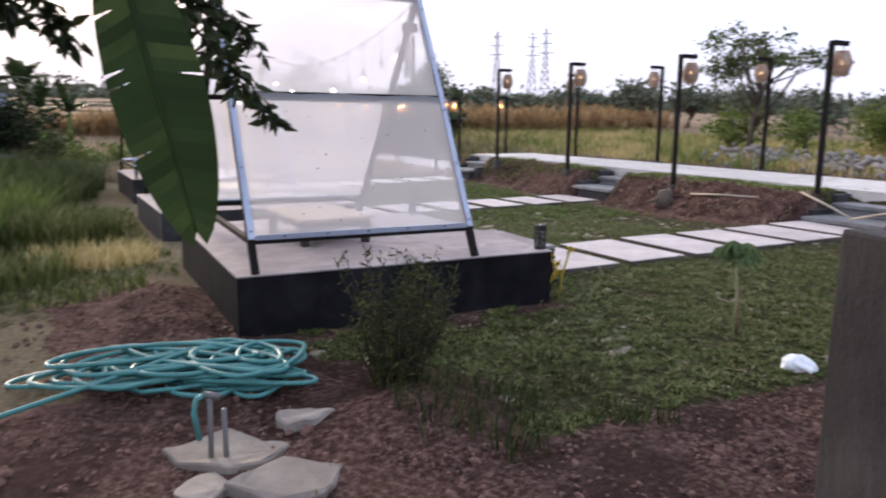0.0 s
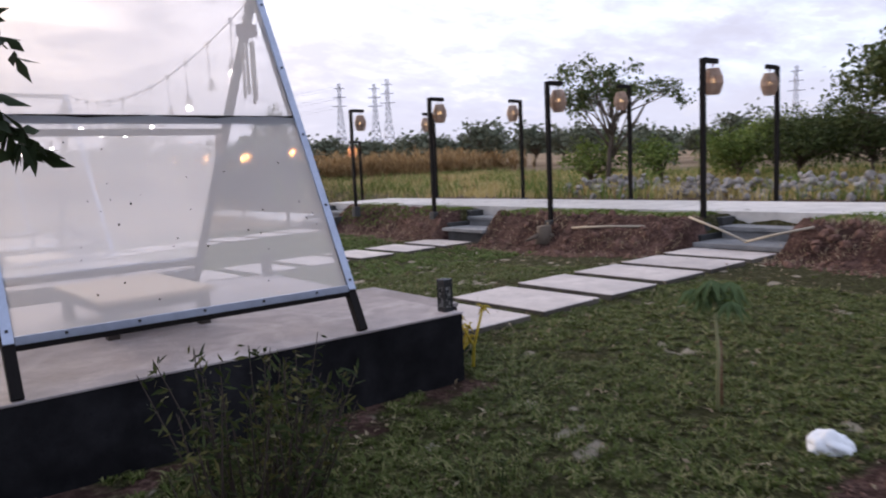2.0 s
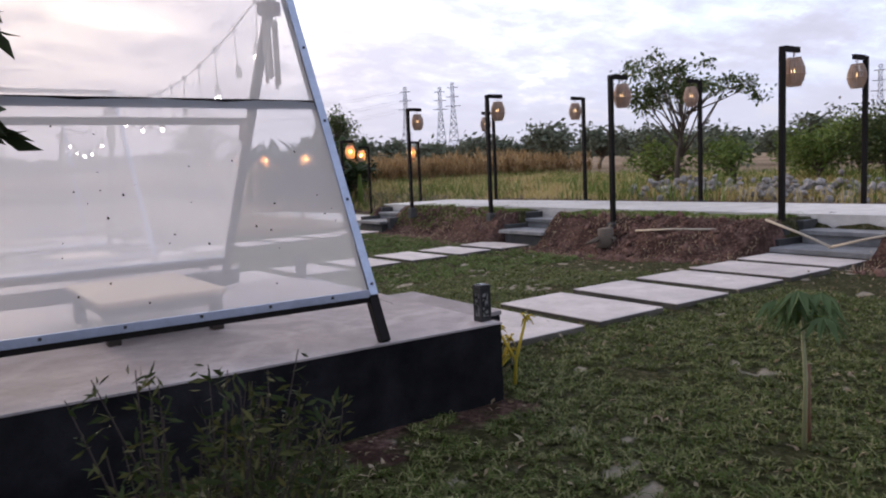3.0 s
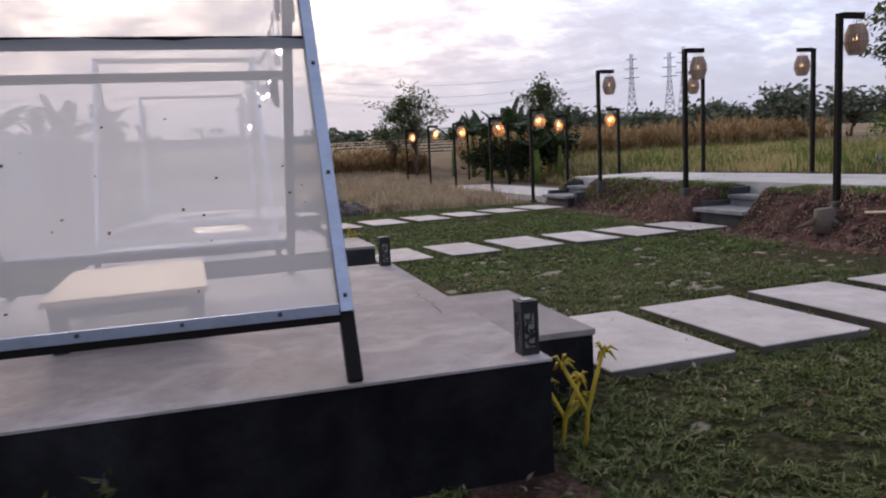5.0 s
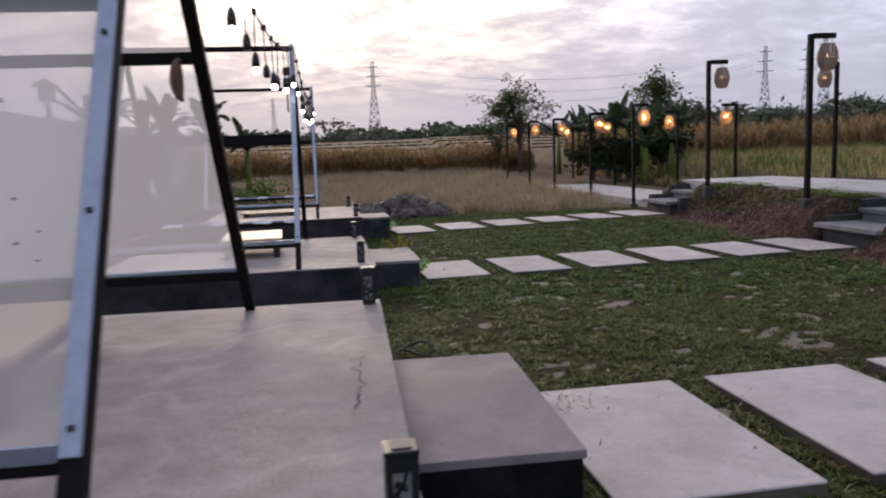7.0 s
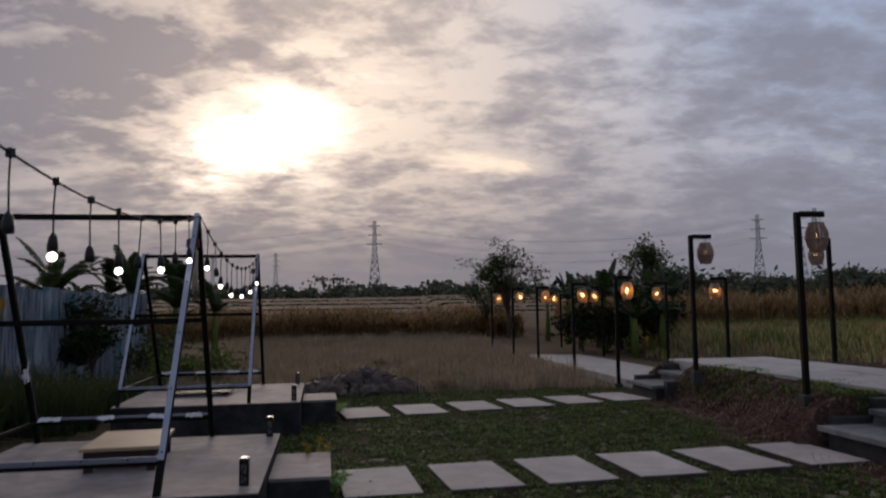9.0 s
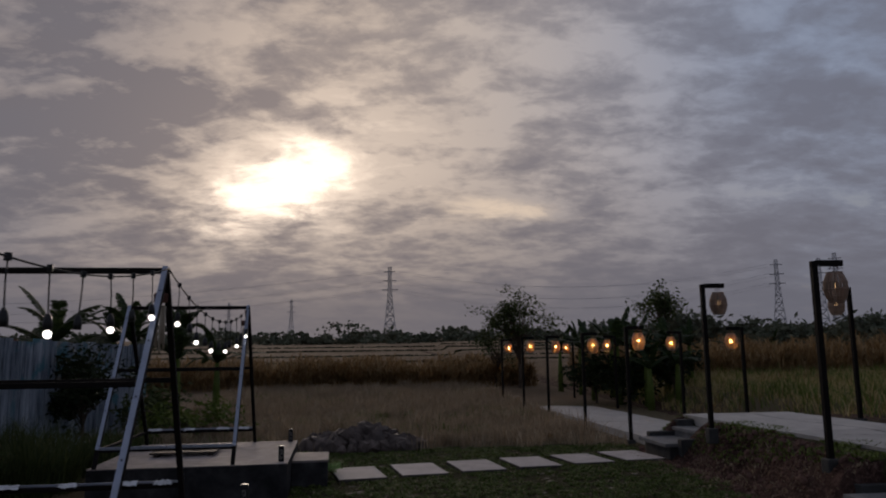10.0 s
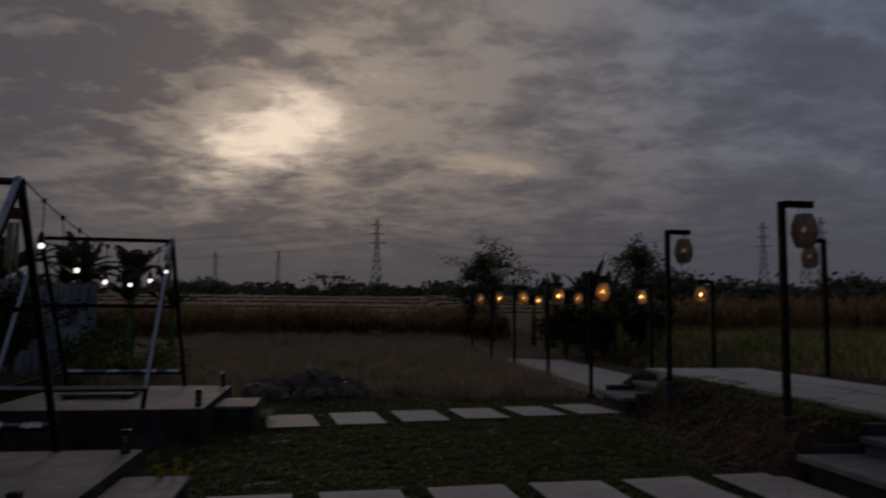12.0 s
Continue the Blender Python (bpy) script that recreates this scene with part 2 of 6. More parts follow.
M_ROCK = concrete((0.37, 0.34, 0.315), (0.15, 0.135, 0.125), name="pale_rubble")
M_RUBBLE = concrete((0.20, 0.155, 0.135), (0.05, 0.038, 0.034), name="brown_rubble")
# pylons and wires: steel colour paled to paint in the haze of distance
M_HAZED_STEEL = plain("hazed_pylon_steel", (0.40, 0.40, 0.43), 0.6, 0.3)
M_PALM = leafy("banana_leaf", (0.020, 0.036, 0.013), (0.038, 0.066, 0.022), (0.07, 0.10, 0.032), 0.42, 0.3)
M_LEAF = leafy("tree_leaf", (0.045, 0.065, 0.024), (0.09, 0.118, 0.04), (0.15, 0.17, 0.065))
M_DARKLEAF = leafy("dark_leaf", (0.018, 0.028, 0.012), (0.03, 0.045, 0.018), (0.05, 0.065, 0.025))
M_BUSH = leafy("bush_leaf", (0.095, 0.14, 0.032), (0.16, 0.22, 0.05), (0.27, 0.31, 0.09))
M_TURF = leafy("turf_blade", (0.056, 0.076, 0.018), (0.120, 0.156, 0.036), (0.37, 0.33, 0.17), 0.55, 0.3)
M_FRESH = leafy("fresh_turf_blade", (0.060, 0.100, 0.020), (0.125, 0.185, 0.040), (0.29, 0.30, 0.13), 0.55, 0.3)
M_DRY = leafy("dry_grass_blade", (0.30, 0.225, 0.15), (0.46, 0.36, 0.245), (0.62, 0.51, 0.37), 0.7, 0.4)
M_MEADOW = leafy("meadow_blade", (0.36, 0.30, 0.11), (0.58, 0.46, 0.20), (0.72, 0.57, 0.33), 0.65, 0.4)
M_CORN = leafy("dry_corn_blade", (0.24, 0.145, 0.065), (0.40, 0.26, 0.125), (0.54, 0.40, 0.22), 0.7, 0.4)
# distant foliage, its leaf colour lightened and greyed to carry the air haze
M_HAZED_WOOD = leafy("hazed_wood_leaf", (0.11, 0.13, 0.09), (0.155, 0.17, 0.115), (0.21, 0.22, 0.15), 0.8, 0.1)
M_YELLOW = leafy("yellowed_plant", (0.50, 0.36, 0.03), (0.60, 0.45, 0.05), (0.68, 0.55, 0.14), 0.5, 0.3)
M_HERB = leafy("herb_leaf", (0.022, 0.034, 0.010), (0.045, 0.062, 0.018), (0.15, 0.13, 0.045), 0.6, 0.3)
M_PAPAYA = leafy("papaya_leaf", (0.05, 0.095, 0.035), (0.085, 0.14, 0.055), (0.16, 0.22, 0.10), 0.45, 0.3)
M_LIME = leafy("lime_leaf", (0.25, 0.45, 0.15), (0.35, 0.6, 0.2), (0.5, 0.7, 0.35), 0.5, 0.3)
M_LITTER = leafy("dry_leaf_litter", (0.12, 0.08, 0.045), (0.26, 0.20, 0.12), (0.42, 0.35, 0.25), 0.8, 0.2)
M_STRAW = plain("bamboo_cane", (0.40, 0.34, 0.26), 0.6)


def sheet_material():
    """Milky, slightly see-through plastic sheet with faint dirt."""
    m = bpy.data.materials.new("milky_plastic_sheet")
    m.use_nodes = True
    n = Nodes(m.node_tree)
    n.add("ShaderNodeTexCoord")
    pos = n.add("ShaderNodeNewGeometry").outputs["Position"]
    dirt = n.noise(pos, 1.6, 5, 0.6)
    col = n.mix(n.math("MULTIPLY", dirt, 0.4), (0.90, 0.90, 0.92), (0.74, 0.73, 0.72))
    clear = n.add("ShaderNodeBsdfTransparent", Color=(0.93, 0.93, 0.95, 1))
    milk = n.add("ShaderNodeBsdfTranslucent", Color=col)
    face = n.add("ShaderNodeBsdfDiffuse", Color=col)
    gloss = n.add("ShaderNodeBsdfGlossy", Color=(0.9, 0.9, 0.92, 1), Roughness=0.22)
    a = n.add("ShaderNodeMixShader")
    a.inputs[0].default_value = 0.33
    b = n.add("ShaderNodeMixShader")
    b.inputs[0].default_value = 0.46
    c = n.add("ShaderNodeMixShader")
    L = m.node_tree.links.new
    L(milk.outputs[0], a.inputs[1])
    L(face.outputs[0], a.inputs[2])
    L(clear.outputs[0], b.inputs[1])
    L(a.outputs[0], b.inputs[2])
    f = n.add("ShaderNodeFresnel", IOR=1.45)
    L(n.math("MULTIPLY", f.outputs[0], 0.8), c.inputs[0])
    L(b.outputs[0], c.inputs[1])
    L(gloss.outputs[0], c.inputs[2])
    n.add("ShaderNodeOutputMaterial", Surface=c)
    return m


M_SHEET = sheet_material()


def glow(name, c, strength):
    m = bpy.data.materials.new(name)
    m.use_nodes = True
    n = Nodes(m.node_tree)
    e = n.add("ShaderNodeEmission", Color=(*c, 1), Strength=strength)
    n.add("ShaderNodeOutputMaterial", Surface=e)
    return m


M_BULB = glow("lit_white_bulb", (1.0, 0.97, 0.90), 4.0)
M_FLAME = glow("lit_amber_bulb", (1.0, 0.55, 0.15), 70.0)
M_EMBER = glow("dim_amber_bulb", (1.0, 0.62, 0.28), 1.3)


def ground_material():
    """Lawn, red soil, dry grass and stubble field, by the cover stored on the sheet."""
    def build(n, p):
        att = n.add("ShaderNodeAttribute")
        att.attribute_name = "cover"
        s = n.add("ShaderNodeSeparateColor")
        n.put(s, "Color", att.outputs["Color"])
        fine = n.noise(p, 26, 6, 0.7)
        mid = n.noise(p, 3.2, 6, 0.65, 2.0, 0.6)
        big = n.noise(p, 0.55, 4, 0.6)
        edge = n.math("MULTIPLY", n.math("SUBTRACT", n.noise(p, 7, 5, 0.7), 0.5), 0.9)
        lawn_c = n.ramp(fine, [(0.32, (0.018, 0.017, 0.009)), (0.50, (0.046, 0.047, 0.018)), (0.72, (0.13, 0.11, 0.06))])
        sandy = n.ramp(n.math("ADD", att.outputs["Alpha"], n.math("MULTIPLY", edge, 0.9)), [(0.40, (0, 0, 0)), (0.60, (0.9, 0.9, 0.9))])
        bare = n.ramp(n.noise(p, 9.0, 6, 0.7, 2.0, 0.5), [(0.55, (0, 0, 0)), (0.66, (0.75, 0.75, 0.75))])
        lawn_c = n.mix(n.math("MULTIPLY", bare, 0.5), lawn_c, (0.24, 0.20, 0.145))
        lawn_c = n.mix(sandy, lawn_c, (0.36, 0.31, 0.245))
        soil_c = n.ramp(fine, [(0.36, (0.016, 0.009, 0.008)), (0.5, (0.096, 0.052, 0.041)), (0.66, (0.28, 0.18, 0.15))])
        soil_c = n.mix(n.ramp(big, [(0.4, (0, 0, 0)), (0.65, (0.5, 0.5, 0.5))]), soil_c, (0.15, 0.088, 0.07))
        damp = n.ramp(n.noise(p, 1.3, 6, 0.65, 2.0, 0.4), [(0.44, (0.75, 0.75, 0.75)), (0.56, (0, 0, 0))])
        soil_c = n.mix(damp, soil_c, (0.040, 0.022, 0.018))
        soil_c = n.mix(n.ramp(mid, [(0.55, (0, 0, 0)), (0.68, (0.5, 0.5, 0.5))]), soil_c, (0.25, 0.15, 0.13))
        dry_c = n.ramp(fine, [(0.3, (0.085, 0.070, 0.040)), (0.55, (0.20, 0.16, 0.10)), (0.75, (0.30, 0.25, 0.17))])
        far_c = n.ramp(n.noise(p, 0.06, 5, 0.6), [(0.35, (0.20, 0.140, 0.092)), (0.6, (0.32, 0.235, 0.155))])
        col = n.mix(n.math("ADD", s.outputs[2], n.math("MULTIPLY", edge, s.outputs[2]), True), dry_c, far_c)
        hard = n.ramp(n.math("ADD", s.outputs[0], edge), [(0.42, (0, 0, 0)), (0.58, (1, 1, 1))])
        col = n.mix(hard, col, lawn_c)
        hard = n.ramp(n.math("ADD", s.outputs[1], edge), [(0.42, (0, 0, 0)), (0.58, (1, 1, 1))])
        return n.mix(hard, col, soil_c), 0.95, 0.0

    return material("open_ground", build, lambda n, p: (n.math("ADD", n.noise(p, 30, 6, 0.7), n.math("MULTIPLY", n.noise(p, 5, 8, 0.72), 3.5)), 0.8, 0.06), 0.05)


M_GROUND = ground_material()


# ---------------------------------------------------------------- mesh helpers
def thing(name, label, category, at=(0, 0, 0), turn=0.0, group="", kind=""):
    ob = new(name)
    ob.empty_display_size = 0.1
    ob.matrix_basis = pose(*at, 0, 0, turn)
    return tagged(ob, label, category, group, kind)


def finish(bm, name, mat, smooth=False):
    me = bpy.data.meshes.new(name)
    bm.to_mesh(me)
    bm.free()
    me.materials.append(mat)
    if smooth:
        me.shade_smooth()
    return me


def part(name, bm, mat, parent, label="", smooth=False):
    me = bm if isinstance(bm, bpy.types.Mesh) else finish(bm, name, mat, smooth)
    ob = new(name, me)
    ob.parent = parent
    if label:
        ob["label"] = label
    return ob


def solo(name, bm, mat, label, category, group="", kind="", smooth=False, at=None):
    me = bm if isinstance(bm, bpy.types.Mesh) else finish(bm, name, mat, smooth)
    ob = new(name, me)
    if at:
        ob.matrix_basis = pose(*at)
    return tagged(ob, label, category, group, kind)


def add_box(bm, lo, hi, bevel=0.0, m=None):
    r = bmesh.ops.create_cube(bm, size=1.0)
    vs = r["verts"]
    c = [(a + b) / 2 for a, b in zip(lo, hi)]
    d = [b - a for a, b in zip(lo, hi)]
    for v in vs:
        v.co = Vector((c[0] + v.co.x * d[0], c[1] + v.co.y * d[1], c[2] + v.co.z * d[2]))
    if bevel:
        es = list({e for v in vs for e in v.link_edges})
        r = bmesh.ops.bevel(bm, geom=es, offset=bevel, segments=2, affect="EDGES", profile=0.6)
        vs = list({v for f in r["faces"] for v in f.verts} | {v for v in vs if v.is_valid})
    if m is not None:
        bmesh.ops.transform(bm, matrix=m, verts=vs)
    return vs


def box(lo, hi, bevel=0.0, m=None):
    bm = bmesh.new()
    add_box(bm, lo, hi, bevel, m)
    return bm


def add_beam(bm, a, b, w, h=None, bevel=0.004):
    """A square tube from a to b."""
    a, b = Vector(a), Vector(b)
    h = h or w
    q = (b - a).to_track_quat("Z", "Y").to_matrix().to_4x4()
    add_box(bm, (-w / 2, -h / 2, 0), (w / 2, h / 2, (b - a).length), bevel, Matrix.Translation(a) @ q)


def beam(a, b, w, h=None, bevel=0.004):
    bm = bmesh.new()
    add_beam(bm, a, b, w, h, bevel)
    return bm


def tube_arrays(pts, radius, n=8, closed_ends=True):
    """Vertices and faces of a round tube along points; radius a number or one for each point."""
    pts = [Vector(p) for p in pts]
    rs = radius if isinstance(radius, (list, tuple)) else [radius] * len(pts)
    vs, fs = [], []
    side = None
    for i, p in enumerate(pts):
        d = (pts[min(i + 1, len(pts) - 1)] - pts[max(i - 1, 0)]).normalized()
        if side is None:
            side = d.orthogonal().normalized()
        side = (side - d * side.dot(d)).normalized()
        other = d.cross(side)
        for k in range(n):
            a = 2 * math.pi * k / n
            vs.append(p + (side * math.cos(a) + other * math.sin(a)) * rs[i])
    for i in range(len(pts) - 1):
        for k in range(n):
            fs.append((i * n + k, i * n + (k + 1) % n, (i + 1) * n + (k + 1) % n, (i + 1) * n + k))
    if closed_ends:
        fs.append(tuple(range(n - 1, -1, -1)))
        fs.append(tuple((len(pts) - 1) * n + k for k in range(n)))
    return [tuple(v) for v in vs], fs


def joined(name, pieces, mat, smooth=True):
    """One mesh out of (vertices, faces) pieces."""
    vs, fs = [], []
    for v, f in pieces:
        o = len(vs)
        vs.extend(v)
        fs.extend(tuple(i + o for i in q) for q in f)
    me = bpy.data.meshes.new(name)
    me.from_pydata(vs, [], fs)
    me.materials.append(mat)
    if smooth:
        me.shade_smooth()
    return me


def tube(name, pts, radius, mat, n=8):
    return joined(name, [tube_arrays(pts, radius, n)], mat)


def array_mesh(name, verts, quads, mat):
    """A mesh of loose quads from numpy arrays."""
    me = bpy.data.meshes.new(name)
    me.vertices.add(len(verts))
    me.vertices.foreach_set("co", np.asarray(verts, np.float32).ravel())
    me.loops.add(quads.size)
    me.loops.foreach_set("vertex_index", np.asarray(quads, np.int32).ravel())
    me.polygons.add(len(quads))
    me.polygons.foreach_set("loop_start", np.arange(0, quads.size, quads.shape[1], dtype=np.int32))
    me.update(calc_edges=True)
    me.materials.append(mat)
    return me


def blades(name, pos, height, width, lean, mat, rng):
    """Grass blades: each a bent, tapering strip of two quads."""
    k = len(pos)
    a = rng.uniform(0, 2 * math.pi, k)
    side = np.stack([np.cos(a), np.sin(a), np.zeros(k)], 1)
    b = a + math.pi / 2 + rng.uniform(-0.6, 0.6, k)
    out = np.stack([np.cos(b), np.sin(b), np.zeros(k)], 1) * (lean * rng.uniform(0.3, 1.3, k) * height)[:, None]
    upv = np.zeros((k, 3))
    upv[:, 2] = height
    w = (width * rng.uniform(0.7, 1.3, k))[:, None] * side
    p1 = pos + upv * 0.55 + out * 0.32
    p2 = pos + upv * np.clip(1.0 - 0.25 * lean, 0.4, 1)[:, None] + out if isinstance(lean, np.ndarray) else pos + upv * max(0.4, 1 - 0.25 * lean) + out
    v = np.stack([pos - w, pos + w, p1 + w * 0.8, p1 - w * 0.8, p2 + w * 0.12, p2 - w * 0.12], 1).reshape(-1, 3)
    i = np.arange(k)[:, None] * 6
    q = np.concatenate([i + np.array([[0, 1, 2, 3]]), i + np.array([[3, 2, 4, 5]])], 1).reshape(-1, 4)
    return array_mesh(name, v, q, mat)


def leaf_cards(name, centres, size, mat, rng, droop=0.3, aspect=0.45):
    """Small folded leaves at the given places, each of two quads about a midrib."""
    k = len(centres)
    d = rng.normal(0, 1, (k, 3))
    d[:, 2] = d[:, 2] * 0.6 - droop
    d /= np.linalg.norm(d, axis=1)[:, None]
    r = rng.normal(0, 1, (k, 3))
    s = np.cross(d, r)
    s /= np.linalg.norm(s, axis=1)[:, None] + 1e-9
    u = np.cross(s, d)
    ln = (size * rng.uniform(0.6, 1.4, k))[:, None]
    w = ln * aspect * 0.5
    base, mid, tip = centres, centres + d * ln * 0.5, centres + d * ln
    lo = mid + s * w + u * w * 0.35
    hi = mid - s * w + u * w * 0.35
    v = np.stack([base, lo, tip, mid, hi], 1).reshape(-1, 3)
    i = np.arange(k)[:, None] * 5
    q = np.concatenate([i + np.array([[0, 1, 2, 3]]), i + np.array([[0, 3, 2, 4]])], 1).reshape(-1, 4)
    return array_mesh(name, v, q, mat)


# ---------------------------------------------------------------- the lie of the land
def ease(a, b, t):
    t = min(1.0, max(0.0, (t - a) / (b - a)))
    return t * t * (3 - 2 * t)


STEPS_Y = ((1.12, 2.42), (6.80, 8.00), (12.75, 14.0))
BANK_TOP = 0.46


def bank_foot(y):
    return 5.62 + 0.07 * max(0.0, y - 4.0) + 0.10 * math.sin(y * 1.3)


def ground_z(x, y):
    z = 0.03 - 0.155 * ease(1.8, 6.0, y) if y > 0 else 0.03 * ease(-3, 0, y)
    r = math.hypot(x, y)
    foot = bank_foot(y)
    for a, b in STEPS_Y:
        if a - 0.02 < y < b + 0.02:
            foot = 6.72
    f = ease(foot, foot + 0.75, x)
    f *= 1 - ease(14.2, 15.0, y) * (1 - ease(10.4, 11.8, x))
    z = z + (BANK_TOP - z) * f
    z += 0.030 * max(0.0, r - 20.0) * max(0.0, y / (r + 0.01)) ** 1.5
    if r < 40:
        z += 0.012 * noise.noise((x * 2.3, y * 2.3, 0)) + (0.03 * noise.noise((x * 5, y * 5, 3)) + 0.012 * noise.noise((x * 13, y * 13, 3)) if y < -2 or x < -2.4 else 0) + 0.02 * noise.noise((x * 0.6, y * 0.6, 4)) * (1 if r > 3 else 0.5)
        if foot < x < foot + 0.9 and y < 15:
            z += 0.07 * noise.noise((x * 3.5, y * 3.5, 9)) + 0.04 * noise.noise((x * 8, y * 8, 2))
        # spoil heaped against the first platform
        z += 0.16 * math.exp(-(((x + 2.95) / 0.35) ** 2 + ((y - 0.9) / 0.8) ** 2))
        z += 0.10 * math.exp(-(((x + 2.0) / 0.5) ** 2 + ((y + 1.6) / 0.4) ** 2))
    return z


def cover(x, y):
    """Shares of lawn, bare soil and stubble field."""
    r = math.hypot(x - 2, y)
    wx = 0.30 * noise.noise((x * 1.1, y * 1.1, 31)) + 0.16 * noise.noise((x * 3.7, y * 3.7, 33))
    wy = 0.35 * noise.noise((x * 1.1, y * 1.1, 37)) + 0.16 * noise.noise((x * 3.7, y * 3.7, 39))
    x, y = x + wx * (1 if x < 4 else 0.35), y + wy
    lawn = ease(-3.0, -1.9, y + 0.25 * noise.noise((x * 1.2, y * 1.2, 2))) * (1 - ease(14.6, 16.2, y)) * (1 - ease(5.6, 5.9, x - 0.07 * max(0, y - 4)))
    lawn *= ease(-2.6, -1.6, x) if y < 1 else ease(-1.2, -0.2, x) + 0.5 * (1 - ease(-3.2, -2.6, x))
    top = ease(6.35, 6.6, x) * (1 - ease(7.5, 7.8, x)) * (1 - ease(14, 15, y))
    soil = (1 - ease(-2.35, -1.95, y)) * ease(-14, -6, y)
    soil = max(soil, (1 - ease(-2.35, -1.75, x)) * (1 - ease(1.0, 2.6, y)) * ease(-3.3, -3.0, x + 0.5))
    soil = max(soil, (1 - ease(-1.9, -1.3, x)) * (1 - ease(-1.1, -0.6, y)))
    soil = max(soil, 0.62 * ease(-0.28, -0.12, y) * (1 - ease(0.0, 0.1, y)) * ease(-2.6, -2.4, x) * (1 - ease(0.0, 0.25, x)))
    foot = bank_foot(y)
    soil = max(soil, ease(foot - 0.25, foot, x) * (1 - ease(foot + 0.75, foot + 1.1, x)) * (1 - ease(14.2, 15, y)))
    soil = max(soil, 0.55 * ease(9.5, 9.8, x) * (1 - ease(10.6, 11.5, x)))
    far = max(ease(24, 27, y) * (1 - ease(9, 13, x)), ease(34, 44, r))
    return min(1, max(lawn, 0.9 * top)), min(1, soil), far


def sand(x, y):
    """Share of pale sand showing where the lawn is worn."""
    worn = ease(1.9, 2.8, y) * (1 - ease(5.6, 7.2, y)) * ease(0.1, 0.7, x)
    v = 0.8 * noise.noise((x * 1.7, y * 2.4, 41)) + 0.8 * noise.noise((x * 6.5, y * 9.0, 43)) + 0.6 * noise.noise((x * 15, y * 15, 45))
    return ease(0.60 - 0.30 * worn, 0.78 - 0.30 * worn, v)


def make_ground():
    def axis(parts):
        out = []
        for a, b, s in parts:
            out.extend(np.arange(a, b, s))
        return out
    xs = axis([(-1500, -200, 100), (-200, -40, 16), (-40, -9, 1.5), (-9, -4, 0.3), (-4, 10.5, 0.11), (10.5, 16, 0.35), (16, 40, 1.5), (40, 200, 16), (200, 1501, 100)])
    ys = axis([(-1500, -200, 100), (-200, -30, 14), (-30, -6, 1.2), (-6, -5, 0.25), (-5, 15.5, 0.11), (15.5, 30, 0.4), (30, 60, 2), (60, 200, 14), (200, 1501, 100)])
    nx, ny = len(xs), len(ys)
    verts = [(x, y, ground_z(x, y)) for y in ys for x in xs]
    i = (np.arange(ny - 1)[:, None] * nx + np.arange(nx - 1)[None, :]).ravel()
    me = array_mesh("ground", verts, np.stack([i, i + 1, i + nx + 1, i + nx], 1), M_GROUND)
    col = me.color_attributes.new("cover", "FLOAT_COLOR", "POINT")
    vals = np.array([(*cover(v[0], v[1]), sand(v[0], v[1]) if -3 < v[0] < 6 and -3 < v[1] < 15 else 0.0) for v in verts], np.float32)
    col.data.foreach_set("color", vals.ravel())
    me.shade_smooth()
    tagged(new("ground", me), "lawn, reddish bare soil and dry stubble fields", "ground", kind="structure")


make_ground()


# ---------------------------------------------------------------- raised walkway
def walkway(name, x0, x1, y0, y1, z, thick, piece, label):
    top = thing(name, label, "walkway", kind="structure")
    me = finish(box((x0, 0.004, -thick), (x1, piece - 0.008, 0), 0.006), "slab", M_WALK)
    k = int(round((y1 - y0) / piece))
    for j in range(k):
        s = new("slab", me)
        s.parent = top
        s.matrix_basis = pose(0, y0 + j * piece, z + 0.004 * math.sin(j * 2.1), 0, 0, 0)


walkway("walkway_raised", 7.24, 9.42, -28.5, 14.46, 0.51, 0.22, 3.58, "pale concrete garden walkway raised on an earth bank")
walkway("walkway_low", 6.62, 8.5, 14.9, 29.1, 0.04, 0.2, 3.55, "pale concrete walkway on lower ground")


def garden_steps(y0, y1, turn=0.0):
    t = thing("garden_steps", "grey concrete steps with dark cheek walls cut into the bank", "steps", (6.12, y0 - 0.06, 0), turn, "steps up to the walkway")
    w = y1 - y0
    part("lower_riser", box((0.10, 0.06, -0.15), (0.7, w - 0.06, 0.09), 0.006), M_CHEEK, t)
    part("lower_tread", box((0, 0, 0.094), (0.7, w, 0.155), 0.008), M_STEP, t)
    part("upper_riser", box((0.702, 0.02, -0.1), (1.10, w - 0.02, 0.262), 0.006), M_STEP, t)
    part("upper_tread", box((0.66, 0, 0.264), (1.10, w, 0.325), 0.008), M_STEP, t)
    for y, n in ((-0.16, 0), (w + 0.002, 1)):
        part("cheek_wall", box((0.22, y, -0.15), (0.78, y + 0.158, 0.235), 0.01), M_CHEEK, t)
        part("cheek_wall", box((0.782, y, -0.15), (1.11, y + 0.158, 0.44), 0.01), M_CHEEK, t)
    return t


for a, b in STEPS_Y:
    garden_steps(a, b)


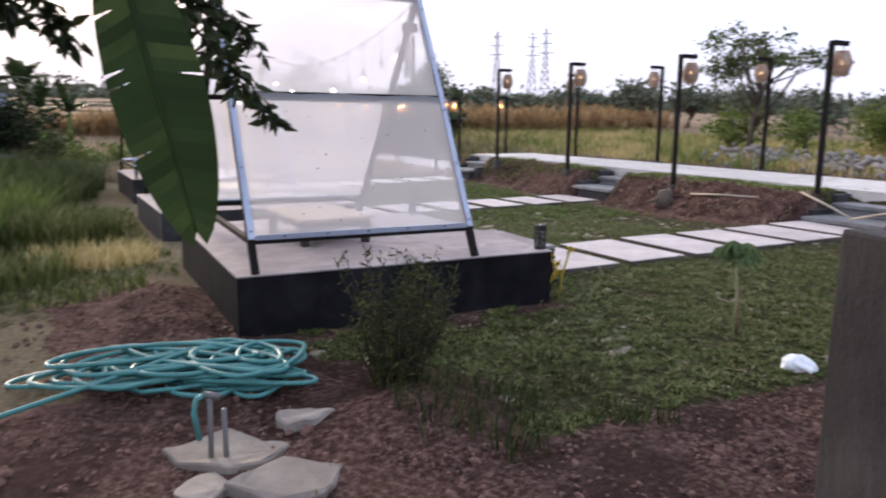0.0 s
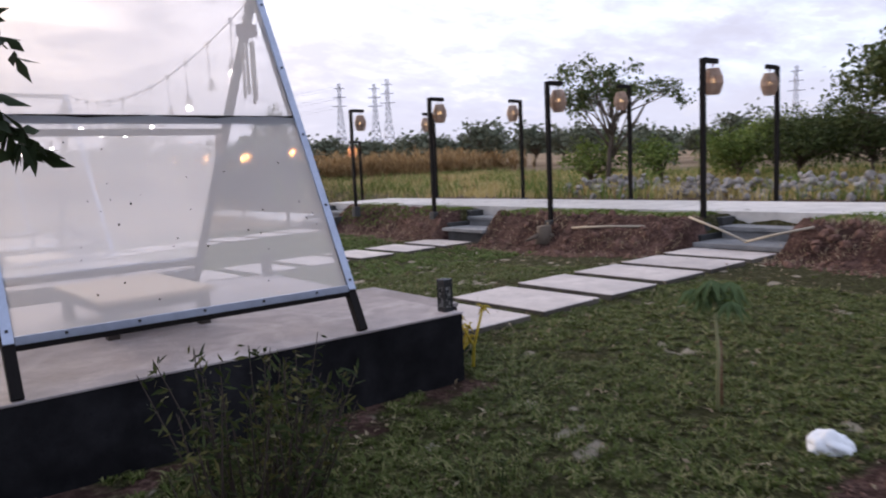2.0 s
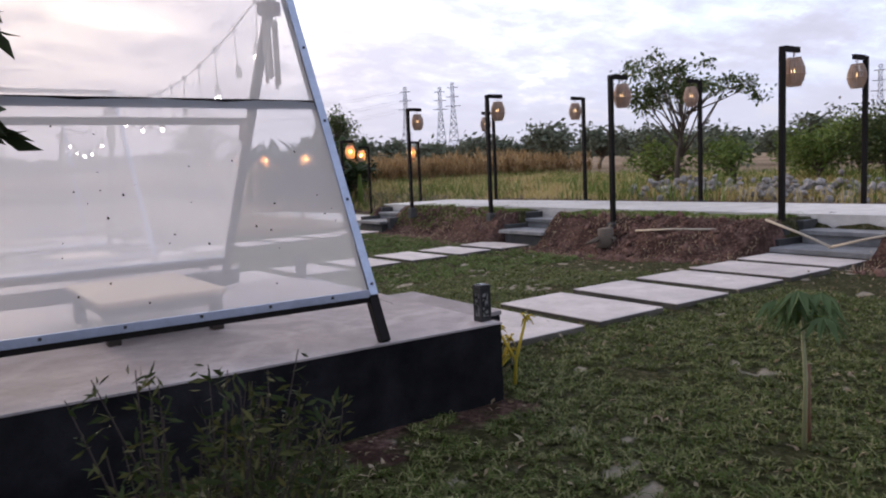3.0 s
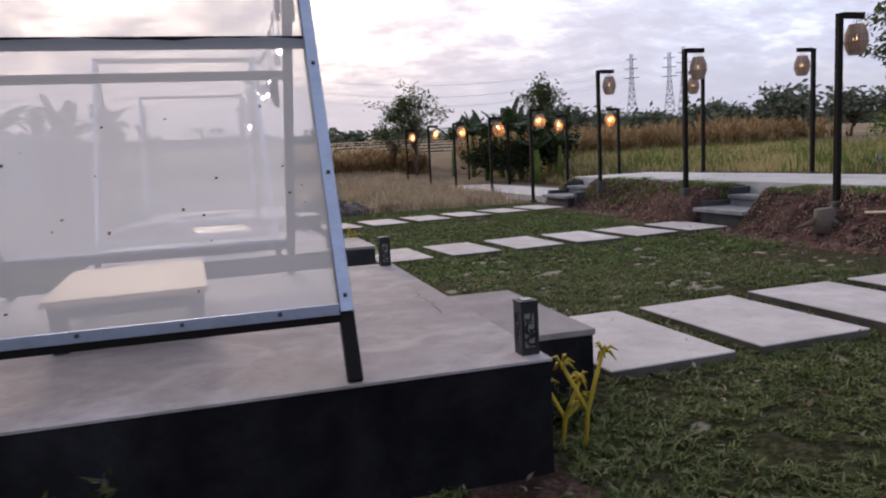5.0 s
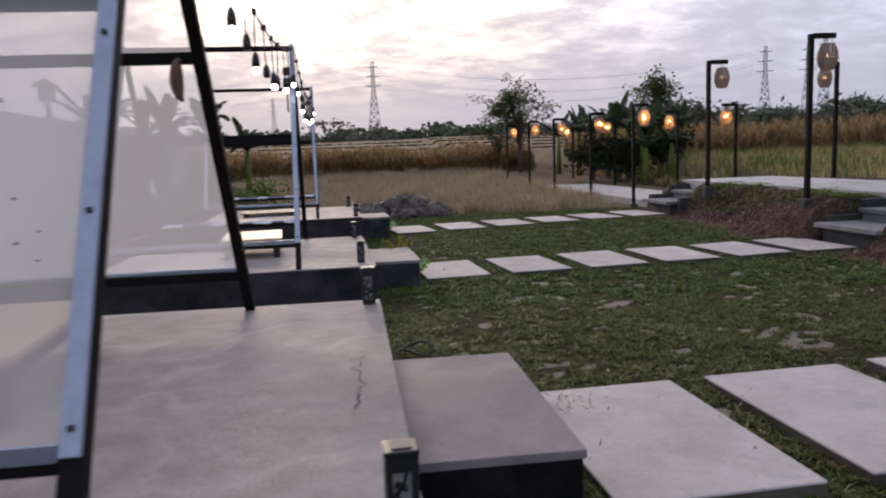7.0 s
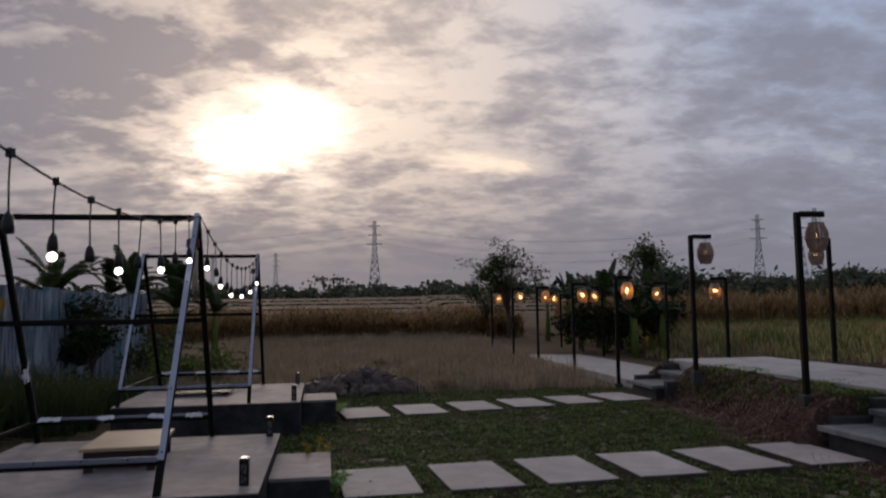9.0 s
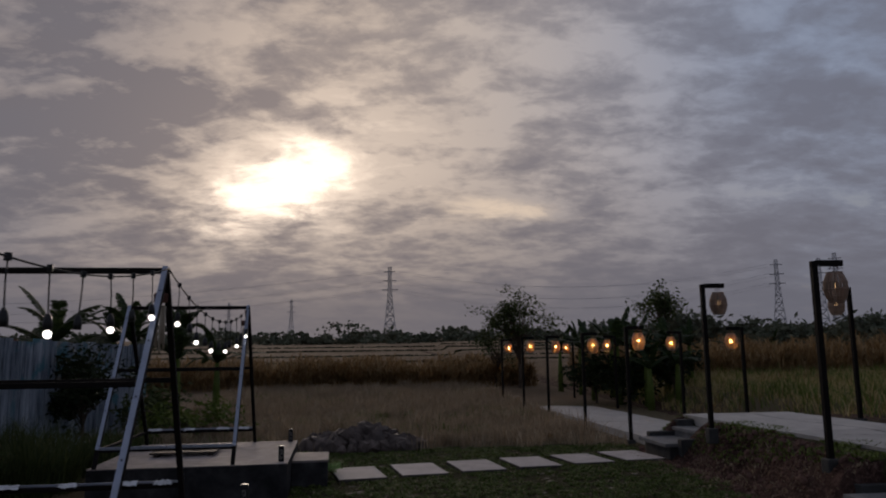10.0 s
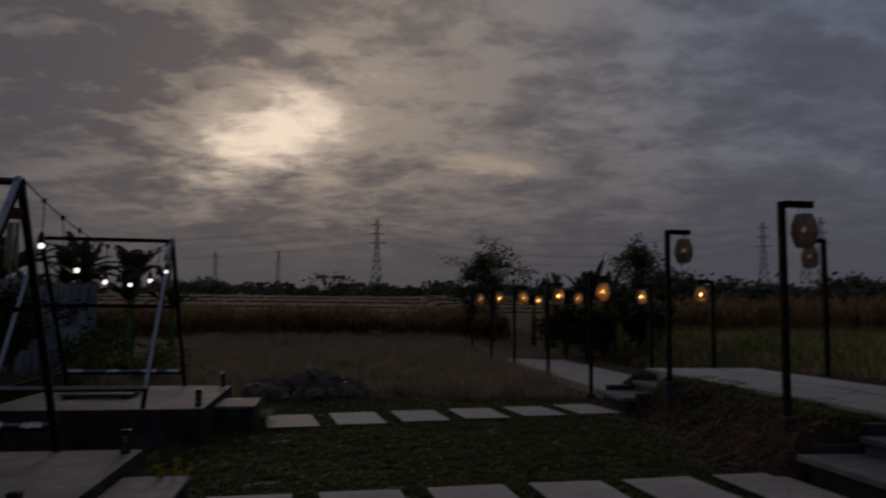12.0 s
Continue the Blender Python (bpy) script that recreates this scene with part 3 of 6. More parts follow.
# ---------------------------------------------------------------- platforms, tents
def platform(at, turn, width, depth, height, step, label, side=None):
    side = side or M_DARK
    t = thing("platform", label, "platform", (at[0], at[1], 0), turn, "tent platforms")
    part("plinth", box((-width, 0, -0.25), (0, depth, height - 0.012), 0.004), side, t, "black painted concrete side")
    part("floor_slab", box((-width - 0.004, -0.004, height - 0.0115), (0.004, depth + 0.004, height), 0.003), M_SLAB, t, "trowelled grey concrete top")
    y0, y1, w, z = step
    block = part("step_block", box((0.006, y0, -0.2), (w, y1, z - 0.03), 0.004), side, t, "black painted step")
    part("step_tread", box((0.006, y0 - 0.003, z - 0.0295), (w + 0.012, y1 + 0.003, z), 0.004), M_SLAB, block)
    return t


SCREW = finish(box((-0.0065, -0.0065, -0.002), (0.0065, 0.0065, 0.006), 0.002), "screw", M_PLASTIC)


def tent(at, turn, width, depth, rise, clad, label, ridge=None):
    """An A-shaped frame; its right end stands at x = 0, its front feet on y = 0."""
    t = thing("tent", label, "tent", at, turn, "row of tents")
    half = ridge or depth / 2
    rear = depth - half

    def at_height(z, back, out=0.0):
        run = rear if back else half
        y = run * z / rise - out * math.cos(math.atan2(run, rise))
        return depth - y if back else y

    def point(x, z, back, out=0.0):
        return (x, at_height(z, back, out), z + out * math.sin(math.atan2(rear if back else half, rise)))
    low, mid, tubing = 0.21, 1.21, 0.05
    for x, n in ((-0.025, 0), (-width + 0.025, 1)):
        for back in (False, True):
            leg = part("leg", beam(point(x, 0.0, back), point(x, rise - 0.03, back), tubing), M_BLACK, t)
            part("leg_strip", beam(point(x, low, back, 0.031), point(x, rise, back, 0.031), 0.044, 0.012, 0.002), M_TRIM, leg, "pale aluminium strip")
    for back in (False, True):
        rail = part("low_rail", beam(point(-width + 0.05, low, back), point(-0.05, low, back), 0.045), M_BLACK, t)
        part("rail_strip", beam(point(-width + 0.05, low + 0.01, back, 0.03), point(-0.05, low + 0.01, back, 0.03), 0.012, 0.038, 0.002), M_TRIM, rail, "pale aluminium strip")
        part("mid_rail", beam(point(-width + 0.05, mid, back), point(-0.05, mid, back), 0.045), M_BLACK, t)
        # screw heads along the strips
        tilt = math.atan2(rear if back else half, rise)
        face = Euler((math.pi / 2 - tilt if not back else -math.pi / 2 + tilt, 0, 0)).to_matrix().to_4x4()
        holes = [point(-width + 0.25 + k * (width - 0.5) / 4, low + 0.01, back, 0.037) for k in range(5)]
        holes += [point(x, low + 0.05 + k * 0.42, back, 0.038) for x in (-0.025, -width + 0.025) for k in range(5)]
        for h in holes:
            s = new("screw", SCREW)
            s.parent = t
            s.matrix_basis = Matrix.Translation(h) @ face
    part("ridge_beam", beam((-width, half, rise - 0.02), (0, half, rise - 0.02), 0.05), M_BLACK, t)
    part("end_rail", beam((-width + 0.025, at_height(low, False) + 0.03, low), (-width + 0.025, at_height(low, True) - 0.03, low), 0.04), M_BLACK, t)
    if clad:
        for back in (False, True):
            bm = bmesh.new()
            nx, nz = 10, 12
            grid = []
            for j in range(nz + 1):
                z = low + (rise - low) * j / nz
                for i in range(nx + 1):
                    x = -width + 0.02 + (width - 0.04) * i / nx
                    sag = 0.026 + 0.004 * math.sin(i * 1.7 + j * 0.9)
                    grid.append(bm.verts.new(point(x, z, back, sag)))
            for j in range(nz):
                for i in range(nx):
                    a = j * (nx + 1) + i
                    bm.faces.new((grid[a], grid[a + 1], grid[a + nx + 2], grid[a + nx + 1]))
            part("sheet", bm, M_SHEET, t, "milky translucent plastic sheet", smooth=True)
    return t


P1 = dict(at=(0.0, 0.0), turn=0.0, z=0.46)
P2 = dict(at=(0.06, 5.26), turn=2.0, z=0.28)
P3 = dict(at=(0.02, 10.22), turn=2.4, z=0.335)
platform(P1["at"], 0, 2.52, 2.72, P1["z"], (0.70, 1.82, 0.53, 0.355), "grey concrete tent platform with black sides and one step")
platform(P2["at"], 2.0, 2.52, 2.62, P2["z"], (0.90, 2.0, 0.51, 0.18), "grey concrete platform with worn black sides, low table on it", M_WORN)
platform(P3["at"], 2.4, 2.46, 2.78, P3["z"], (0.95, 1.92, 0.51, 0.24), "grey concrete platform with worn black sides, pallet on it", M_WORN)
TENTS = []
for p, dx, clad, depth, ridge, rise, label in ((P1, -0.675, True, 2.62, 1.09, 2.07, "A-frame tent clad in milky plastic on a concrete platform"),
                                        (P2, -0.665, False, 2.58, 1.50, 2.17, "bare A-frame tent of black and silver tubes over a low table"),
                                        (P3, -0.665, False, 2.70, 1.30, 2.13, "bare A-frame tent of black and silver tubes over a pallet")):
    m = pose(p["at"][0], p["at"][1], p["z"], 0, 0, p["turn"])
    o = m @ Vector((dx, 0.03, 0.0))
    tent((o.x, o.y, p["z"]), p["turn"], 1.74, depth, rise, clad, label, ridge)
    TENTS.append((m @ Vector((dx, 0.02 + ridge, rise)), m))


# ---------------------------------------------------------------- stepping stones
def stepping_stones():
    sizes = []
    for w, d in ((0.378, 0.60), (0.357, 0.57)):
        me = finish(box((-w, -d, -0.075), (w, d, 0), 0.008), "stepping_stone", M_STONE)
        me.materials.append(M_STONE_SIDE)
        # sides below the top edge take the darker concrete
        for f in me.polygons:
            f.material_index = 1 if f.normal.z < 0.5 and f.center.z < -0.012 else 0
        sizes.append(me)
    rows = ((1.06, 1.46, 5.82, 1.75, 0.085, 2.0, sizes[0]), (0.968, 7.10, 5.735, 7.61, -0.075, 4.5, sizes[1]), (0.906, 12.07, 5.68, 13.21, -0.075, 8.0, sizes[1]))
    rng = random.Random(4)
    for xa, ya, xb, yb, z, turn, me in rows:
        for k in range(6):
            f = k / 5
            ob = new("stepping_stone", me)
            ob.matrix_basis = pose(xa + (xb - xa) * f, ya + (yb - ya) * f, z, rng.uniform(-0.4, 0.4), rng.uniform(-0.5, 0.5), turn + rng.uniform(-1.5, 1.5))
            tagged(ob, "square pale concrete stepping stone in the lawn", "stepping stone", "stepping stones")


stepping_stones()


# ---------------------------------------------------------------- lamp posts and lanterns
def lamp_post(height=2.3):
    t = thing("lamp_post", "black square steel lamp post with a short arm", "lamp post", group="lamp posts along the walkway")
    part("pole", beam((0, 0, -0.2), (0, 0, height), 0.068, None, 0.006), M_BLACK, t)
    part("arm", beam((0.0376, 0, height - 0.025), (0.37, 0, height - 0.025), 0.05, 0.075, 0.005), M_BLACK, t)
    part("footing", box((-0.078, -0.078, -0.25), (0.078, 0.078, -0.01), 0.02), M_CHEEK, t, "small concrete footing")
    return t


def lantern(lit):
    """A barrel of bamboo slats on hoops, hung by a hook, with a lit bulb inside."""
    t = thing("lantern", "barrel-shaped bamboo slat lantern, glowing bright amber" if lit else "pale barrel-shaped bamboo slat lantern with a dim bulb", "lantern", group="bamboo lanterns")
    prof = [(-0.36, 0.085), (-0.30, 0.118), (-0.21, 0.140), (-0.12, 0.135), (-0.04, 0.105), (0.0, 0.085)]
    bm = bmesh.new()
    n = 22
    for k in range(n):
        a = 2 * math.pi * k / n
        for i in range(len(prof) - 1):
            (z0, r0), (z1, r1) = prof[i], prof[i + 1]
            q = []
            for z, r, s in ((z0, r0, -1), (z0, r0, 1), (z1, r1, 1), (z1, r1, -1)):
                w = a + s * 0.118
                q.append(bm.verts.new((r * math.cos(w), r * math.sin(w), z)))
            bm.faces.new(q)
    bmesh.ops.remove_doubles(bm, verts=bm.verts, dist=0.0005)
    bmesh.ops.solidify(bm, geom=bm.faces[:], thickness=0.004)
    part("slats", bm, M_BAMBOO, t, "pale woven bamboo slats")
    for z, r in ((-0.358, 0.088), (-0.21, 0.143), (-0.002, 0.088)):
        ring = [(r * math.cos(a), r * math.sin(a), z) for a in [2 * math.pi * k / 20 for k in range(21)]]
        part("hoop", tube("hoop", ring, 0.006, M_BAMBOO, 5), M_BAMBOO, t)
    socket = part("socket", tube("socket", [(0, 0, -0.135), (0, 0, -0.06)], 0.017, M_PLASTIC, 8), M_PLASTIC, t)
    bm = bmesh.new()
    bmesh.ops.create_uvsphere(bm, u_segments=12, v_segments=8, radius=0.036, matrix=Matrix.Translation((0, 0, -0.17)))
    part("bulb", bm, M_FLAME if lit else M_EMBER, socket, "lit amber bulb" if lit else "dim amber bulb", smooth=True)
    part("cord", tube("cord", [(0, 0, -0.06), (0, 0, 0.085)], 0.004, M_CABLE, 5), M_CABLE, t)
    part("hook", tube("hook", [(0.05 * math.cos(a), 0, 0.03 + 0.05 * math.sin(a)) for a in [math.pi * k / 8 for k in range(9)]], 0.004, M_RUST, 5), M_RUST, t)
    return t


POSTS = [(6.60, -0.75, 0.42, 0, 0), (6.63, 2.51, 0.40, 0, 0), (6.31, 5.19, 0.38, 0, 0), (6.40, 8.53, 0.45, 0, 0), (6.54, 11.80, 0.50, 0, 0),
         (6.45, 15.25, -0.04, 0, 1), (6.28, 17.85, -0.08, 0, 1), (6.22, 21.2, -0.05, 0, 1), (6.08, 23.9, 0.0, 0, 1), (5.95, 26.9, 0.0, 0, 1),
         (9.65, 2.99, 0.50, 180, 0), (9.72, 6.13, 0.53, 180, 0), (9.69, 9.26, 0.54, 180, 0), (9.70, 12.65, 0.52, 180, 0), (9.5, 16.2, -0.04, 180, 1), (9.4, 19.3, -0.02, 180, 1),
         (9.0, 23.4, 0.0, 180, 1), (8.8, 27.6, 0.0, 180, 1)]
first_post, first_lanterns = None, {}
for x, y, z, turn, lit in POSTS:
    m = pose(x, y, z, 0, 0, turn)
    hang = m @ Vector((0.26, 0, 2.3 - 0.135))
    if first_post is None:
        first_post = lamp_post()
        first_post.matrix_basis = m
    else:
        copy_thing(first_post, m)
    if lit not in first_lanterns:
        first_lanterns[lit] = lantern(lit)
        first_lanterns[lit].matrix_basis = pose(*hang, 0, 0, turn)
    else:
        copy_thing(first_lanterns[lit], pose(*hang, 0, 0, turn + 17 * y))


# ---------------------------------------------------------------- on the platforms
def low_table(at, turn, sx, sy, h, label):
    t = thing("low_table", label, "table", at, turn, "low tables")
    part("tabletop", box((-sx / 2, -sy / 2, h - 0.03), (sx / 2, sy / 2, h), 0.006), M_TABLE, t, "pale plywood top")
    for x in (-1, 1):
        for y in (-1, 1):
            cx, cy = x * (sx / 2 - 0.06), y * (sy / 2 - 0.06)
            part("leg", box((cx - 0.032, cy - 0.032, 0), (cx + 0.032, cy + 0.032, h - 0.031), 0.004), M_LEG, t)
    part("apron", box((-sx / 2 + 0.03, -sy / 2 + 0.02, h - 0.085), (sx / 2 - 0.03, -sy / 2 + 0.045, h - 0.031), 0.003), M_LEG, t)
    part("apron", box((-sx / 2 + 0.03, sy / 2 - 0.045, h - 0.085), (sx / 2 - 0.03, sy / 2 - 0.02, h - 0.031), 0.003), M_LEG, t)
    part("apron", box((sx / 2 - 0.045, -sy / 2 + 0.05, h - 0.085), (sx / 2 - 0.02, sy / 2 - 0.05, h - 0.031), 0.003), M_LEG, t)
    part("apron", box((-sx / 2 + 0.02, -sy / 2 + 0.05, h - 0.085), (-sx / 2 + 0.045, sy / 2 - 0.05, h - 0.031), 0.003), M_LEG, t)
    return t


low_table((-1.53, 1.42, P1["z"]), 3, 0.66, 1.0, 0.23, "low plywood table on dark wooden legs inside the tent")
low_table((-1.19, 6.62, P2["z"]), 5, 0.60, 0.94, 0.20, "low plywood table on dark wooden legs under the bare frame")
tray = thing("pallet", "low dark timber pallet on the concrete", "pallet", (-1.55, 11.55, P3["z"]), 4)
for k in range(4):
    part("board", box((-0.45, -0.36 + k * 0.19, 0.04), (0.45, -0.21 + k * 0.19, 0.062), 0.003), M_LEG, tray)
for x in (-0.4, 0.34):
    part("bearer", box((x, -0.36, 0), (x + 0.06, 0.36, 0.0395), 0.003), M_LEG, tray)


def bollard_lamp(at):
    """A black box lamp with a fretwork of crackle-shaped holes."""
    t = thing("bollard_lamp", "small black box lamp with cut-out fretwork sides", "garden lamp", at, 2, "platform corner lamps")
    w, h = 0.034, 0.20
    rng = random.Random(7)
    part("core", box((-w + 0.006, -w + 0.006, 0.012), (w - 0.006, w - 0.006, h - 0.03)), M_MILK, t, "milky inner tube")
    for q in range(4):
        m = Matrix.Rotation(q * math.pi / 2, 4, "Z")
        bm = bmesh.new()
        add_box(bm, (-w, -w, 0.0), (w - 0.003, -w + 0.003, 0.028), 0, m)
        add_box(bm, (-w, -w, h - 0.045), (w - 0.003, -w + 0.003, h - 0.012), 0, m)
        add_box(bm, (-w, -w, 0.028), (-w + 0.013, -w + 0.003, h - 0.045), 0, m)
        add_box(bm, (w - 0.016, -w, 0.028), (w - 0.003, -w + 0.003, h - 0.045), 0, m)
        for k in range(17):
            x, z = rng.uniform(-w + 0.012, w - 0.012), rng.uniform(0.034, h - 0.05)
            a = rng.uniform(0, math.pi)
            ln = rng.uniform(0.010, 0.02)
            x = max(-w + 0.012 + ln * 0.6, min(w - 0.012 - ln * 0.6, x))
            add_box(bm, (-ln, 0, -0.0028), (ln, 0.003, 0.0028), 0, m @ Matrix.Translation((x, -w, z)) @ Matrix.Rotation(a, 4, "Y"))
        part("fret_side", bm, M_PLASTIC, t)
    lid = part("lid", box((-w - 0.002, -w - 0.002, h - 0.0118), (w + 0.002, w + 0.002, h), 0.003), M_PLASTIC, t)
    part("solar_cell", box((-w + 0.012, -w + 0.012, h), (w - 0.012, w - 0.012, h + 0.003)), M_CELL, lid, "small glossy solar cell")
    return t


M_CELL = plain("solar_cell_glass", (0.06, 0.065, 0.08), 0.15, 0, 0.1)
M_MILK = plain("milky_acrylic", (0.27, 0.26, 0.25), 0.4, 0, 0.05)
first_bollard = bollard_lamp((-0.05, 0.10, P1["z"]))
for x, y, z in ((-0.06, 2.62, P1["z"]), (-0.07, 5.52, P2["z"]), (-0.12, 7.72, P2["z"]), (-0.08, 10.45, P3["z"]), (-0.20, 12.86, P3["z"])):
    copy_thing(first_bollard, pose(x, y, z, 0, 0, 2))


def wind_chime(at, label):
    t = thing("wind_chime", label, "wind chime", at, 20, "wind chimes at the tent ends")
    part("cap", box((-0.055, -0.045, -0.13), (0.055, 0.045, -0.05), 0.01), M_RUST, t)
    part("cord", tube("cord", [(0, 0, -0.05), (0, 0, 0.10)], 0.003, M_CABLE, 5), M_CABLE, t)
    for k, (x, y, ln) in enumerate(((-0.035, -0.02, 0.34), (0.0, -0.03, 0.40), (0.035, -0.015, 0.37), (0.02, 0.03, 0.32), (-0.02, 0.03, 0.36))):
        rod = part("rod", tube("rod", [(x, y, -0.16 - ln), (x, y, -0.16)], 0.010, M_STRAW, 7), M_STRAW, t, "pale hollow rod")
        part("string", tube("string", [(x, y, -0.16), (x, y, -0.128)], 0.002, M_CABLE, 4), M_CABLE, rod)
    return t


for (p, m), label in zip(TENTS, ("wind chime of pale rods under a brown cap", "brown wind chime hanging at the bare frame", "brown wind chime at the far bare frame")):
    d = m.to_3x3() @ Vector((-0.07, 0.06, 0))
    wind_chime((p.x + d.x, p.y + d.y, p.z - 0.16), label)

# a half coconut shell hung on the back rail of the clad tent
bm = bmesh.new()
bmesh.ops.create_uvsphere(bm, u_segments=16, v_segments=10, radius=0.10)
bmesh.ops.delete(bm, geom=[v for v in bm.verts if v.co.x > 0.02], context="VERTS")
bmesh.ops.scale(bm, vec=(0.42, 0.5, 0.85), verts=bm.verts)
bmesh.ops.solidify(bm, geom=bm.faces[:], thickness=0.012)
solo("hanging_bowl", bm, M_WOOD, "brown half shell hung from the tent rail", "ornament", smooth=True, at=(TENTS[0][0].x - 0.09, TENTS[0][0].y + 0.58, P1["z"] + 1.12))


# ---------------------------------------------------------------- string of bulbs
def bulb_drop(lit):
    t = thing("hanging_bulb", "round white bulb in a black socket, lit" if lit else "unlit bulb socket hanging on its cord", "light bulb", group="string light bulbs")
    part("drop_cord", tube("drop_cord", [(0, 0, 0), (0.004, 0, -0.12), (0, 0, -0.25)], 0.0045, M_CABLE, 5), M_CABLE, t)
    part("clip", box((-0.014, -0.014, -0.02), (0.014, 0.014, 0.02), 0.004), M_PLASTIC, t)
    socket = part("socket", joined("socket", [tube_arrays([(0, 0, -0.335), (0, 0, -0.30), (0, 0, -0.265), (0, 0, -0.245)], [0.024, 0.025, 0.019, 0.008], 12)], M_PLASTIC), M_PLASTIC, t)
    if lit:
        bm = bmesh.new()
        bmesh.ops.create_uvsphere(bm, u_segments=14, v_segments=10, radius=0.023, matrix=Matrix.Translation((0, 0, -0.357)))
        part("globe", bm, M_BULB, socket, "lit white globe", smooth=True)
    return t


lit_drop, dark_drop = None, None


def festoon(a, b, sag, count, name_label):
    global lit_drop, dark_drop
    pts = []
    for k in range(count * 3 + 1):
        f = k / (count * 3)
        p = Vector(a).lerp(Vector(b), f)
        p.z -= sag * 4 * f * (1 - f)
        pts.append(p)
    solo("festoon_cable", tube("festoon_cable", pts, 0.006, M_CABLE, 6), M_CABLE, name_label, "cable", "festoon cables")
    for k in range(1, count):
        p = pts[k * 3]
        m = pose(p.x, p.y, p.z, 3 * math.sin(k * 2.2), 2 * math.cos(k * 1.7), 40 * k)
        lit = k % 2 == 1
        if lit and lit_drop is None:
            lit_drop = bulb_drop(True)
            lit_drop.matrix_basis = m
        elif not lit and dark_drop is None:
            dark_drop = bulb_drop(False)
            dark_drop.matrix_basis = m
        else:
            copy_thing(lit_drop if lit else dark_drop, m)


festoon(TENTS[0][0], TENTS[1][0], 0.33, 12, "black festoon cable sagging between tent ridges")
festoon(TENTS[1][0], TENTS[2][0], 0.34, 12, "black festoon cable sagging to the far tent")


# ---------------------------------------------------------------- start: hose, slabs, stakes, pillar
def hose_pile():
    rng = random.Random(11)
    pts = []
    u, v = Vector((0.90, -0.43, 0)), Vector((0.43, 0.90, 0))
    c = Vector((-2.92, -0.74, 0.03))
    steps, turns = 26, 34
    for j in range(turns):
        rx, ry = rng.uniform(0.15, 0.62), rng.uniform(0.10, 0.28)
        off = Vector((rng.uniform(-0.5, 0.34), rng.uniform(-0.12, 0.14)))
        if j % 4 == 3:
            off.x, rx, ry = rng.uniform(0.30, 0.48), rng.uniform(0.16, 0.28), rng.uniform(0.14, 0.24)
        tilt = rng.uniform(-0.7, 0.7)
        z = 0.02 + 0.004 * j + rng.uniform(0, 0.02)
        for k in range(steps):
            a = 2 * math.pi * k / steps
            x, y = rx * math.cos(a), ry * math.sin(a)
            x, y = x * math.cos(tilt) - y * math.sin(tilt), x * math.sin(tilt) + y * math.cos(tilt)
            pts.append(c + u * (x + off.x) + v * (y + off.y) + Vector((0, 0, z + 0.02 * math.sin(3 * a + j))))
    sm = []
    for i in range(len(pts)):
        w = pts[max(0, i - 3):i + 4]
        sm.append(sum(w, Vector()) / len(w))
    for k in range(14):
        sm.append(sm[-1].lerp(Vector((-4.4 - 0.1 * k, -1.25 - 0.03 * k, 0.03)), 0.18))
    for i, p in enumerate(sm):
        p.z = max(p.z, ground_z(p.x, p.y) + 0.016)
    t = thing("garden_hose", "long teal garden hose in a tangled heap on soil", "hose")
    part("hose", tube("hose", sm, 0.0135, M_HOSE, 7), M_HOSE, t)
    part("coupling", tube("coupling", [sm[0] - (sm[1] - sm[0]).normalized() * 0.06, sm[0]], 0.019, M_PLASTIC, 10), M_PLASTIC, t, "black hose coupling")


hose_pile()


def broken_slab(x, y, r, seed, label, stretch=1.0, thick=0.07, name="broken_slab", z=None, mat=None, turn=0, tip=(0, 0)):
    rng = random.Random(seed)
    n = rng.randint(7, 10)
    bm = bmesh.new()
    pts = []
    for k in range(n):
        a = 2 * math.pi * k / n + rng.uniform(-0.3, 0.3)
        q = r * rng.uniform(0.68, 1.2)
        pts.append((q * math.cos(a) * stretch, q * math.sin(a)))
    top = [bm.verts.new((p[0], p[1], thick + rng.uniform(-0.008, 0.008))) for p in pts]
    low = [bm.verts.new((p[0] * 1.04 + rng.uniform(-0.01, 0.01), p[1] * 1.04, -0.04)) for p in pts]
    bm.faces.new(top)
    for k in range(n):
        bm.faces.new((low[k], low[(k + 1) % n], top[(k + 1) % n], top[k]))
    bmesh.ops.recalc_face_normals(bm, faces=bm.faces)
    bmesh.ops.bevel(bm, geom=bm.edges[:], offset=0.008, segments=1, affect="EDGES")
    bmesh.ops.subdivide_edges(bm, edges=bm.edges[:], cuts=2, use_grid_fill=True)
    for v in bm.verts:
        v.co += noise.noise_vector(v.co * 9 + Vector((seed, 0, 0))) * 0.02
    ob = solo(name, bm, mat or M_BROKEN, label, "slab", "broken slabs")
    ob.matrix_basis = pose(x, y, ground_z(x, y) - 0.032 if z is None else z, tip[0], tip[1], turn)
    return ob


broken_slab(-2.90, -1.64, 0.21, 1, "broken pale concrete slab lying in the soil", 1.2, turn=-20)
broken_slab(-2.72, -2.03, 0.185, 2, "broken pale concrete slab lying in the soil", 1.25, turn=-30, tip=(3, 4))
broken_slab(-3.05, -1.95, 0.12, 3, "small broken concrete slab in the soil", 1.2)
broken_slab(-2.50, -1.50, 0.11, 4, "small pale slab fragment beside the shrub", 1.3)
broken_slab(-0.22, -2.95, 0.14, 5, "pale stone fragment in bare soil", 1.1)
broken_slab(-0.02, -2.72, 0.10, 6, "pale stone fragment in bare soil", 1.2)
